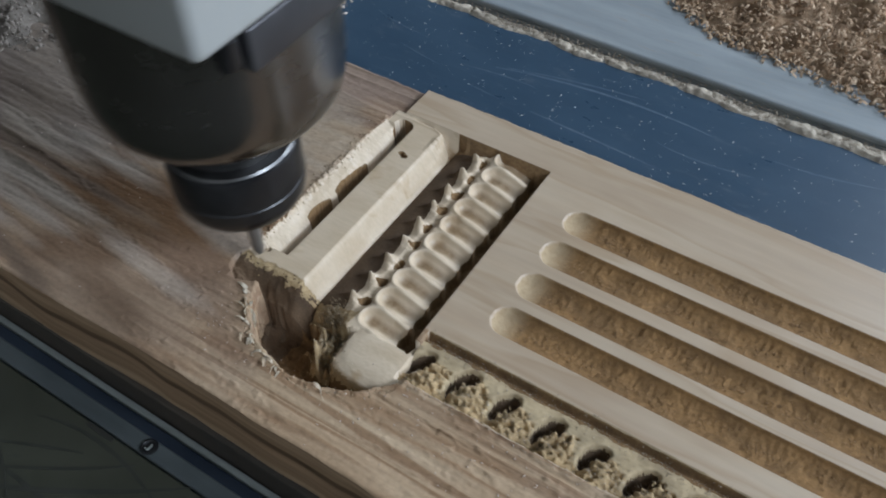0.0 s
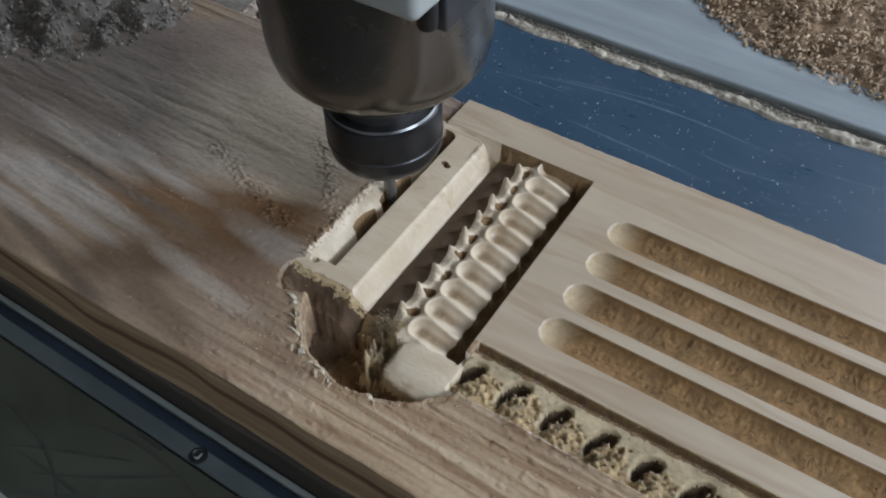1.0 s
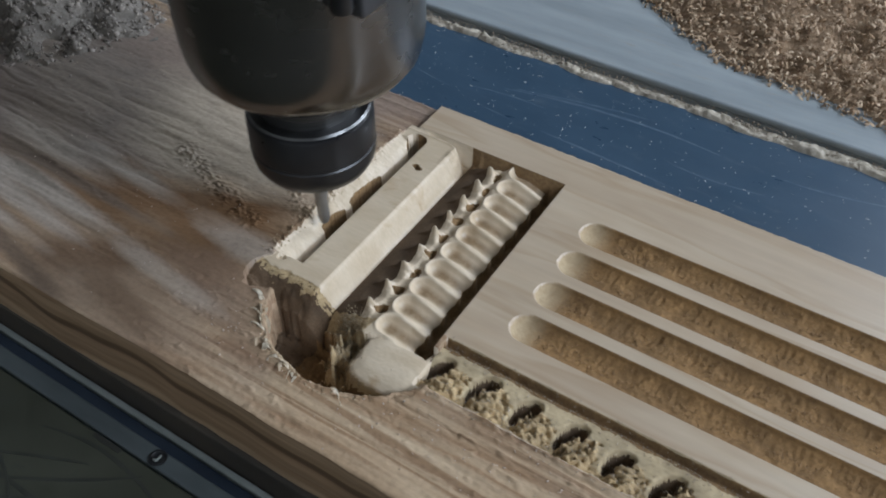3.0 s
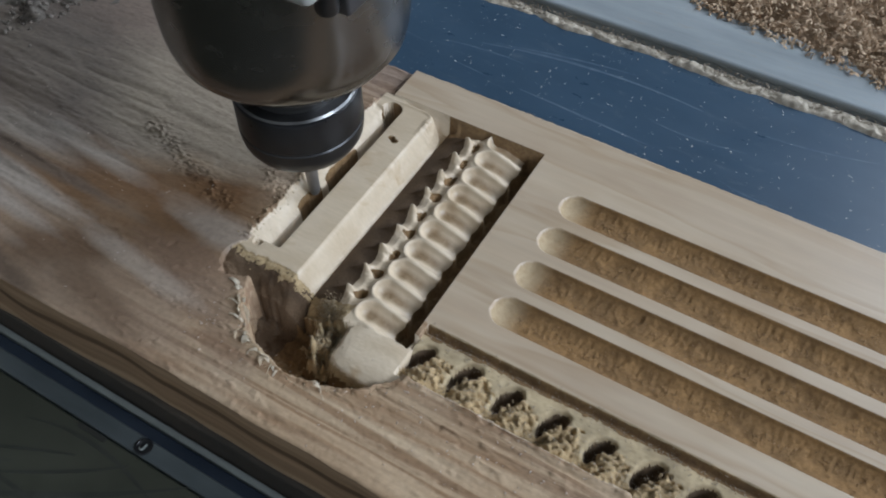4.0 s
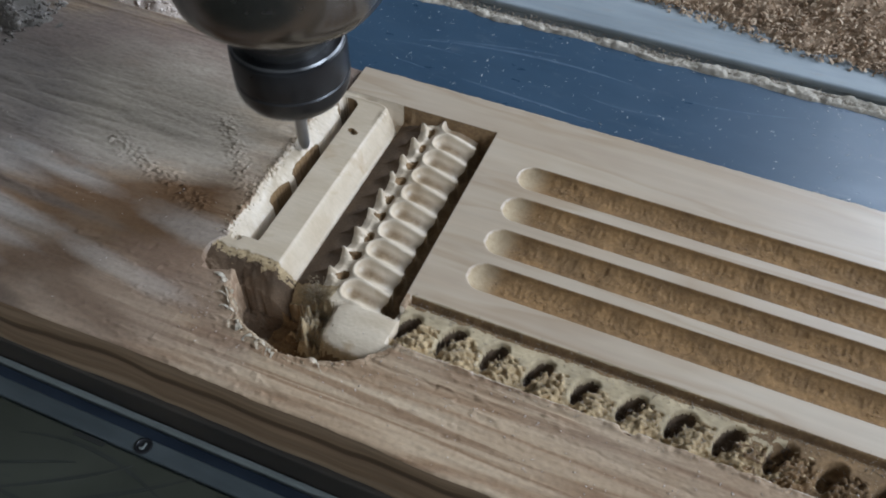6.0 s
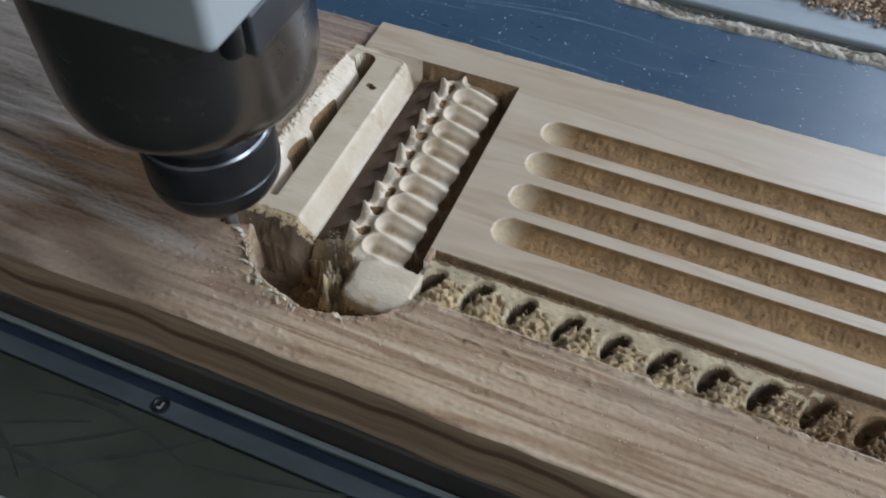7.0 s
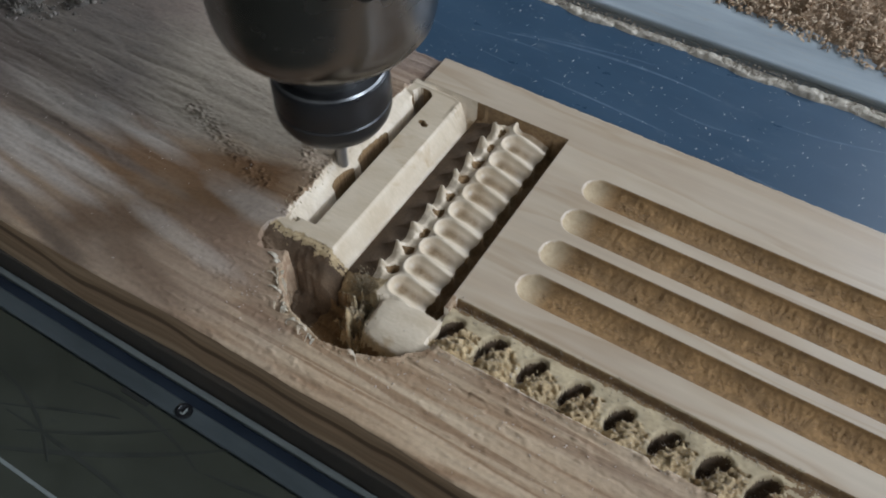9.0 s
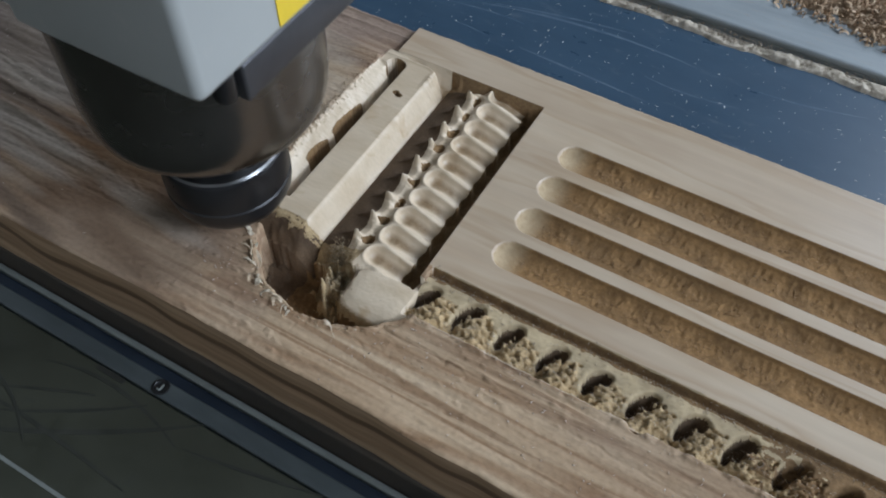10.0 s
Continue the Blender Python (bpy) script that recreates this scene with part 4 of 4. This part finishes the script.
def heap(name, cx, cy, rx, ry, top, base, n, size, label, seed, ground, loose):
    """A low heap of sawdust clods: lumpy ground and loose clods on it."""
    xs, ys = np.linspace(-1.15, 1.15, 150), np.linspace(-1.15, 1.15, 150)
    gx, gy = np.meshgrid(xs, ys, indexing="ij")

    def height(u, v):
        wx, wy = u * rx, v * ry
        d = np.hypot(u, v) + 0.16 * fbm(wx / 14, wy / 14, seed, 3)
        h = top * sstep(1.0, 0.35, d)
        return h + 2.6 * fbm(wx / 9, wy / 9, seed + 3, 4) * sstep(1.0, 0.8, d) - 4.0 * sstep(0.97, 1.08, d)
    z = height(gx, gy)
    v = np.stack([cx + gx * rx, cy + gy * ry, base + z], -1).reshape(-1, 3) / 1000
    ob = mesh_np(name, v, grid_faces(150, 150), [ground])
    tagged(ob, label, "sawdust heap", kind="stuff")
    u, w = rng.uniform(-1, 1, n), rng.uniform(-1, 1, n)
    d = np.hypot(u, w) + 0.16 * fbm(u * rx / 14, w * ry / 14, seed, 3)
    keep = d < 1.0
    p = np.stack([cx + u * rx, cy + w * ry, base + height(u, w) + 0.3], -1)[keep] / 1000
    s = rng.uniform(0.5, 1.0, (len(p), 3)) * (rng.random((len(p), 1)) ** 2.2 * size + 1.0) / 1000
    s[:, 2] *= 0.8
    v, f = scatter(p, random_turns(len(p), rng, 1.5), s * 1.6, CHIP_V, CHIP_F)
    clods = mesh_np("sawdust_clods", v, f, [loose], is_smooth=False)
    tagged(clods, "loose pale clods and chips on the heap", "wood chips", kind="stuff")


heap("sawdust_heap", -330, -10, 102, 75, 14, -4.0, 7000, 3.2, "grey lumpy sawdust heap lying on the plank", 201, HEAP, CHIPS_DIM)
heap("sawdust_heap", -235, 68, 72, 44, 20, -31.0, 4000, 3.4, "cream lumpy sawdust heap beside the plank", 221, HEAP_PALE, CHIPS_PALE)


def dust_line():
    """Sawdust caught along the far edge of the blue sheet."""
    xs, ys = np.arange(-300, 260, 0.8), np.linspace(110.5, 121.9, 36)
    gx, gy = np.meshgrid(xs, ys, indexing="ij")
    u = (gy - 110.5) / 11.4
    wob = 0.12 * fbm(gx / 22, gx * 0, 303, 3)
    body = sstep(0.02, 0.3, u + wob) * sstep(0.98, 0.5, u + wob - 0.3 * sstep(20, 120, gx))
    z = -31.6 + 3.4 * body + body * (0.8 * fbm(gx / 3, gy / 3, 305, 4) + 1.2 * fbm(gx / 10, gy / 5, 307, 3))
    v = np.stack([gx, gy, z], -1).reshape(-1, 3) / 1000
    ob = mesh_np("dust_ridge", v, grid_faces(len(xs), len(ys)), [dust_brown("pale_dust", (0.34, 0.29, 0.22), (0.55, 0.49, 0.4), 500)])
    tagged(ob, "pale sawdust ridge caught between sheet and rail", "sawdust", kind="stuff")
    n = 2200
    x = rng.uniform(-250, 240, n)
    y = np.clip(rng.normal(117, 2.2, n), 111, 121)
    p = np.stack([x, y, np.full(n, -28.2)], -1) / 1000
    s = np.stack([rng.uniform(0.6, 2.2, n), rng.uniform(0.4, 1.2, n), rng.uniform(0.5, 1.4, n)], -1) / 1000
    chips("dust_chips", p, s, CHIPS_GREY, "pale chips lying on the dust ridge", "wood chips", 1.2)


def sheet_specks():
    n = 520
    x, y = rng.uniform(-180, 190, n), rng.uniform(22, 111, n)
    p = np.stack([x, y, np.full(n, -29.3)], -1) / 1000
    s = np.stack([rng.uniform(0.25, 2.4, n) * rng.random(n) ** 2 + 0.3, rng.uniform(0.25, 0.8, n), rng.uniform(0.15, 0.5, n)], -1) / 1000
    chips("sheet_specks", p, s, SPECKS, "tiny pale chips scattered on the blue sheet", "wood chips", 0.3)


def shavings_pile():
    """Curled shavings heaped on the rail, over a rough brown core."""
    def edge(x):
        return 139 + 14 * sstep(130, 20, x) + 45 * sstep(30, -70, x)

    def height(x, y):
        d = (y - edge(x) - 3 * fbm(x / 16, y / 16, 401, 3))
        return -24.5 + np.clip(d, -3, 400) * 0.36 * (1 - 0.35 * sstep(20, 140, d)) + 2.2 * fbm(x / 11, y / 11, 403, 3) * sstep(0, 10, d)
    xs, ys = np.arange(-80, 400, 1.6), np.arange(128, 420, 1.6)
    gx, gy = np.meshgrid(xs, ys, indexing="ij")
    v = np.stack([gx, gy, height(gx, gy) - 1.5], -1).reshape(-1, 3) / 1000
    core = mesh_np("shavings_core", v, grid_faces(len(xs), len(ys)), [dust_brown("brown_shaving_mass", (0.27, 0.175, 0.1), (0.42, 0.29, 0.185), 450)])
    tagged(core, "packed brown shavings heaped on the rail", "wood shavings", kind="stuff")
    # curled ribbon: a bent strip of six quads
    m = 7
    t = np.linspace(0, 1, m)
    arc = 4.4
    cx, cz = np.sin(arc * t) / arc, (1 - np.cos(arc * t)) / arc
    tv = np.concatenate([np.stack([cx, np.full(m, -0.5) + 0.35 * t, cz], -1), np.stack([cx, np.full(m, 0.5) + 0.35 * t, cz], -1)])
    tf = np.array([[i, i + 1, m + i + 1, m + i] for i in range(m - 1)])
    n = 17000
    x = rng.uniform(-70, 330, n)
    y = edge(x) + 230 * rng.random(n) ** 1.25 + rng.normal(0, 1.5, n) - 1
    p = np.stack([x, y, height(x, y) + rng.uniform(-0.8, 1.6, n)], -1) / 1000
    s = np.stack([rng.uniform(3.5, 10, n), rng.uniform(0.4, 1.3, n), rng.uniform(2.0, 6.0, n)], -1) / 1000
    v, f = scatter(p, random_turns(n, rng, 0.7), s, tv, tf)
    tagged(mesh_np("curled_shavings", v, f, [SHAVINGS]), "light brown curled wood shavings in a heap", "wood shavings", kind="stuff")


slot_fibres()
border_fibres()
bowl_fibres()
old_wood_crumbs()
dust_line()
sheet_specks()
shavings_pile()


# ---- small hardware ----
def ribbon(points, width, thick):
    """A flat strip of given width that follows points."""
    bm = bmesh.new()
    rows = []
    for i, p in enumerate(points):
        a, b = Vector(points[max(0, i - 1)]), Vector(points[min(len(points) - 1, i + 1)])
        side = (b - a).cross(Vector((0, 0, 1)))
        side = side.normalized() if side.length > 1e-9 else Vector((1, 0, 0))
        w = width * (0.25 + 0.75 * math.sin(math.pi * (i + 0.5) / len(points)))
        p = Vector(p)
        rows.append([bm.verts.new(p - side * w / 2), bm.verts.new(p + side * w / 2), bm.verts.new(p + side * w / 2 - Vector((0, 0, thick))), bm.verts.new(p - side * w / 2 - Vector((0, 0, thick)))])
    for a, b in zip(rows, rows[1:]):
        for k in range(4):
            bm.faces.new((a[k], b[k], b[(k + 1) % 4], a[(k + 1) % 4]))
    bm.faces.new(rows[0])
    bm.faces.new(rows[-1][::-1])
    bmesh.ops.recalc_face_normals(bm, faces=bm.faces[:])
    return bm


def bent(points, n=16):
    """Points along a smooth bend through three given points in millimetres."""
    (x0, y0), (x1, y1), (x2, y2) = points
    cx, cy = 2 * x1 - (x0 + x2) / 2, 2 * y1 - (y0 + y2) / 2
    out = []
    for i in range(n + 1):
        t = i / n
        out.append(((x0 * (1 - t) ** 2 + 2 * cx * t * (1 - t) + x2 * t * t) / 1000, (y0 * (1 - t) ** 2 + 2 * cy * t * (1 - t) + y2 * t * t) / 1000))
    return out


def table_scratches():
    """Dark curved tool marks on the green board."""
    for i, (points, w) in enumerate(((((-140, -218), (-91, -194), (-51, -167.2)), 0.0016), (((-122, -177), (-90, -172.5), (-55, -180)), 0.0012),
                      (((-125, -203), (-96, -187), (-75, -172)), 0.0011), (((-135, -199), (-99, -199), (-60, -202)), 0.0013),
                      (((-52, -179), (-25, -174), (4, -167.3)), 0.0010), (((-140, -199), (-112, -186), (-95, -179)), 0.0009),
                      (((-160, -188), (-130, -192), (-105, -206)), 0.0010), (((-40, -200), (0, -184), (45, -176)), 0.0012))):
        part("scratch", ribbon([(x, y, -0.04588 + 0.00004 * i) for x, y in bent(points)], 1.3 * w, 0.0004), SCRATCH, side_table)


part("inlay", box(-0.6, 0.5, -0.2153, -0.2139, -0.0462, -0.0458), LIP, side_table, "pale metal line let into the board")
# recess drawn flat, its shade given by the black colour
part("notch", box(-0.1030, -0.0895, -0.1702, -0.1682, -0.0462, -0.0457), BLACK_INK, side_table, "flat black patch for the shaded recess at the strip")
table_scratches()


def sheet_scratches():
    """Pale drag marks on the blue sheet."""
    for points, w in ((((-72, 81), (-15, 90.5), (40, 89)), 1.3), (((-66, 84), (-30, 92), (4, 97)), 0.8), (((-40, 60.2), (-4.5, 58), (28.6, 55.6)), 1.2),
                      (((-125, 73), (-110, 70), (-97, 68)), 0.6), (((-89, 74), (-66, 77), (-46, 77)), 0.6), (((-76, 62), (-67, 61.4), (-58, 60)), 0.5),
                      (((20, 72), (40, 70), (66, 73)), 0.7), (((60, 52), (72, 49), (88, 49)), 0.5), (((-150, 90), (-132, 86), (-118, 85)), 0.6), (((70, 88), (92, 90), (118, 96)), 1.0)):
        part("scratch", ribbon([(x, y, -0.02947) for x, y in bent(points, 12)], w / 1000, 0.0002), PALE_SCRATCH, sheet)


sheet_scratches()


def rim_splinters():
    """Frayed pale slivers standing at the broken rim of the pocket."""
    r = random.Random(5)
    for i in range(40):
        a = radians(r.uniform(203, 292))
        k = 1.015 + abs(r.gauss(0, 0.03))
        x, y = -0.027 + 0.0365 * k * math.cos(a), -0.098 + 0.0323 * k * math.sin(a)
        n, h, lean = 6, r.uniform(0.0012, 0.0045), r.uniform(-0.9, 0.9)
        bend = r.uniform(0.3, 1.4)
        out = Vector((math.cos(a), math.sin(a)))
        pts = [(x + lean * 0.006 * (j / n) + out.x * 0.0024 * bend * (j / n) ** 2, y - lean * 0.003 * (j / n) + out.y * 0.0024 * bend * (j / n) ** 2,
                -0.0022 + h * math.sin(2.2 * j / n)) for j in range(n + 1)]
        part("splinter", ribbon(pts, r.uniform(0.0003, 0.0016), 0.0002), r.choice((THIN_FLAKE, THIN_FLAKE, CUT)), plank)


rim_splinters()


def standing_sliver():
    """A torn pale flake left standing on the pocket's rim."""
    r = random.Random(9)
    bm = bmesh.new()
    cols = []
    for i in range(15):
        t = i / 14
        x = -0.0622 + 0.0098 * t + 0.0008 * math.sin(5 * t)
        y = -0.1115 - 0.0085 * t
        top = 0.0026 * math.sin(math.pi * t) ** 0.6 + r.uniform(-0.0012, 0.0009)
        col = []
        for k, z in enumerate((-0.0085, -0.0050, -0.0018, top)):
            out = -0.0014 * (k / 3) ** 1.3 + r.uniform(-0.00015, 0.00015)
            col.append(bm.verts.new((x + out, y + out, z)))
        cols.append(col)
    for a, b in zip(cols, cols[1:]):
        for k in range(3):
            if k == 2 and r.random() < 0.15:
                continue
            bm.faces.new((a[k], b[k], b[k + 1], a[k + 1]))
    ext = bmesh.ops.solidify(bm, geom=bm.faces[:], thickness=0.0003)
    part("standing_splinter", bm, THIN_FLAKE, plank, "pale torn flake of wood")


standing_sliver()

def screw():
    ob = tagged(new("screw"), "dark dirty countersunk screw set in the metal strip", "screw")
    ob.matrix_world = pose(-0.0747, -0.1643, -0.0446)
    head = lathe([(0.0005, 0.0001), (0.0031, 0.0001), (0.0034, 0.0007), (0.0028, 0.0009), (0.0022, 0.0004), (0.0004, 0.0003)], 28)
    smooth(part("head", head, NUT_BLACK, ob))
    part("slot_burr", box(-0.0011, 0.0004, -0.0016, -0.0009, 0.0003, 0.0012, 0.0002), LIP, ob, "bright burr in the slot")
    part("slot_burr", box(-0.0001, 0.0007, -0.0012, 0.0014, 0.0003, 0.0010, 0.0002), LIP, ob, "bright burr in the slot")


screw()


# ---- the router spindle: origin on its axis at the underside of the collet nut ----
spindle = tagged(new("router_spindle"), "steel router spindle with black collet nut and white cover", "router spindle")


def turned(name, profile, material, label="", parent=None, n=72, angle=35):
    return smooth(part(name, lathe([(r / 1000, z / 1000) for r, z in profile], n), material, parent or spindle, label), angle)


turned("bit", [(0.4, -35), (1.6, -34.2), (2.3, -32), (2.4, -20), (2.6, -19), (2.9, -17.5), (2.95, 0)], BIT_STEEL, "grey tapered router bit", n=24)
nut = turned("collet_nut", [(5, -3.6), (12, -4.0), (17, -3.6), (19.6, -2.2), (21.4, 1.0), (21.9, 3.5), (22.1, 7.0), (21.7, 7.5), (21.7, 8.0), (22.0, 8.4), (21.9, 19.4), (21.5, 20.6), (20.6, 21.2), (15.5, 21.2)],
             NUT_BLACK, "glossy black collet nut")
turned("rim", [(17.4, 21.2), (20.6, 21.1), (21.2, 21.6), (20.5, 22.3), (17.6, 22.3)], NUT_RIM, "polished steel rim", nut)
turned("nose", [(17, 21.6), (17, 26), (18.0, 27), (18.0, 31), (17, 32), (17, 38)], NOSE_STEEL, "turned steel spindle nose")
turned("motor_body", [(16, 36.2), (23, 36.7), (29, 38.0), (34.5, 41), (37.2, 44.6), (38.2, 48.5), (38.8, 53), (38.9, 58), (38.9, 210)], BODY_STEEL, "dull dark steel motor body").matrix_basis = pose(0.0010, 0.0011, 0)


def cover():
    bm = box(-0.016, 0.0458, -0.0400, 0.050, 0.092, 0.34, 0.0028, 4)
    ob = smooth(part("cover", bm, COVER, spindle, "off-white painted cover"), 50)
    # the panel's unseen left length is added to block light from the wood
    smooth(part("side_panel", box(-0.20, -0.0165, -0.0375, 0.050, 0.094, 0.34, 0.002, 3), COVER, spindle, "grey painted side panel"), 50)
    smooth(part("clamp", box(0.020, 0.0446, -0.0235, 0.047, 0.0795, 0.0918, 0.001, 2), CLAMP, spindle, "dark grey clamp plate"), 50)
    smooth(part("clamp_screw", lathe([(0.001, -0.001), (0.0028, -0.001), (0.0032, 0.0), (0.0032, 0.007), (0.0022, 0.0078), (0.0005, 0.0078)], 20), NUT_BLACK, spindle), 40).matrix_basis = pose(0.0410, -0.0275, 0.0842)
    st = part("sticker", box(0.04581, 0.04615, -0.009, 0.022, 0.0945, 0.1085), YELLOW, ob, "yellow warning sticker")
    # black spanner-like arrow on it
    pts = [(-6.0, 2.2), (-2.8, 0.8), (-2.2, 2.0), (4.4, 5.2), (4.4, 3.4), (9.2, 7.4), (7.6, 11.4), (6.2, 9.0), (3.0, 8.6), (-3.0, 5.4), (-3.6, 7.0)]
    bm = bmesh.new()
    c = [bm.verts.new((0.0463, (y + 6) / 1000, 0.0955 + z / 1000)) for y, z in pts]
    bm.faces.new(c)
    ext = bmesh.ops.extrude_face_region(bm, geom=bm.faces[:])
    bmesh.ops.translate(bm, vec=(-0.0002, 0, 0), verts=[g for g in ext["geom"] if isinstance(g, bmesh.types.BMVert)])
    bmesh.ops.recalc_face_normals(bm, faces=bm.faces[:])
    part("arrow_mark", bm, BLACK_INK, ob, "black arrow mark")


cover()

# the cutter's strokes: seconds, then x, y and height of the nut's underside in millimetres
STROKES = [
    (0, -68.0, -97.3, 39.1), (0.1, -68.0, -69.0, 31.6), (0.2, -68.0, -55.6, 26.6), (0.3, -68.0, -47.1, 25.1), (0.4, -68.0, -35.7, 27.8),
    (0.5, -68.0, -13.9, 34.1), (0.6, -68.0, 4.7, 33.6), (0.7, -68.0, 6.2, 32.9), (0.8, -68.0, -12.9, 31.9), (0.9, -68.0, -37.4, 29.3),
    (1, -68.0, -45.4, 24.7), (1.1, -68.0, -52.9, 26.8), (1.2, -68.0, -60.5, 29.9), (1.3, -68.0, -80.3, 33.7), (1.4, -68.0, -98.8, 31.7),
    (1.5, -68.0, -106.4, 21.7), (1.6, -68.0, -106.4, 18.7), (1.7, -68.0, -101.4, 25.6), (1.8, -68.0, -92.8, 34.5), (1.9, -68.0, -70.0, 33.1),
    (2, -68.0, -62.3, 22.0), (2.1, -68.0, -56.5, 28.9), (2.2, -68.0, -47.2, 27.9), (2.3, -68.0, -40.4, 28.0), (2.4, -68.0, -18.5, 32.2),
    (2.5, -68.0, 3.9, 34.3), (2.6, -68.0, 4.5, 34.0), (2.7, -68.0, -14.3, 35.5), (2.9, -68.1, -52.0, 33.0), (3.1, -68.2, -85.0, 36.0),
    (3.3, -68.3, -106.0, 24.0), (3.45, -68.4, -107.0, 16.0), (3.6, -68.4, -102.0, 27.0), (3.8, -68.5, -78.0, 36.8), (3.9, -68.5, -59.7, 29.1),
    (4, -68.6, -59.2, 30.2), (4.1, -68.7, -53.3, 31.7), (4.2, -68.7, -41.0, 28.9), (4.3, -68.8, -23.8, 29.4), (4.4, -68.8, -3.1, 33.4),
    (4.5, -68.8, 17.5, 35.9), (4.6, -68.9, -8.0, 38.9), (4.7, -69.0, -42.3, 36.2), (4.8, -69.0, -50.8, 29.6), (4.9, -69.0, -56.6, 26.1),
    (5, -69.1, -60.1, 20.9), (5.1, -69.2, -69.1, 31.9), (5.2, -69.2, -94.6, 37.2), (5.35, -69.4, -107.0, 28.0), (5.5, -69.6, -107.0, 15.0),
    (5.65, -69.8, -99.0, 28.0), (5.85, -70.0, -62.0, 33.0), (6.05, -70.2, -25.0, 34.0), (6.2, -70.4, 8.0, 33.0), (6.3, -70.5, 21.3, 32.5),
    (6.4, -70.6, -5.6, 33.2), (6.5, -70.7, -34.1, 34.1), (6.6, -70.8, -49.7, 31.4), (6.7, -70.8, -58.3, 30.7), (6.8, -70.9, -71.3, 34.6),
    (6.9, -71.0, -94.3, 35.2), (7, -71.1, -106.5, 24.9), (7.1, -71.2, -106.9, 19.5), (7.2, -71.2, -108.1, 40.1), (7.3, -71.3, -102.2, 39.4),
    (7.4, -71.4, -75.4, 25.4), (7.5, -71.5, -58.0, 27.7), (7.6, -71.7, -45.5, 28.4), (7.7, -71.9, -29.1, 28.5), (7.8, -72.1, -2.7, 36.4),
    (7.9, -72.3, 16.4, 33.1), (8, -72.5, -9.0, 33.7), (8.1, -72.5, -37.4, 27.6), (8.2, -72.6, -47.5, 30.2), (8.3, -72.6, -65.1, 37.3),
    (8.4, -72.6, -91.5, 38.5), (8.5, -72.7, -105.9, 28.4), (8.6, -72.7, -107.3, 19.0), (8.7, -72.7, -105.9, 22.9), (8.8, -72.8, -100.5, 31.9),
    (8.9, -72.8, -81.6, 34.0), (9, -72.8, -57.1, 27.7), (9.1, -72.9, -41.9, 30.1), (9.2, -72.9, -14.4, 30.6), (9.3, -73.0, 7.7, 30.5),
    (9.4, -73.0, 9.8, 31.5), (9.5, -73.0, -11.6, 34.7), (9.6, -73.1, -42.1, 29.2), (9.7, -73.1, -59.8, 29.3), (9.8, -73.1, -85.2, 34.2),
    (9.9, -73.2, -102.6, 30.5), (10, -73.2, -105.1, 15.6),
]


def motions():
    walk(spindle, [(t, pose(x / 1000, y / 1000, z / 1000)) for t, x, y, z in STROKES])


motions()
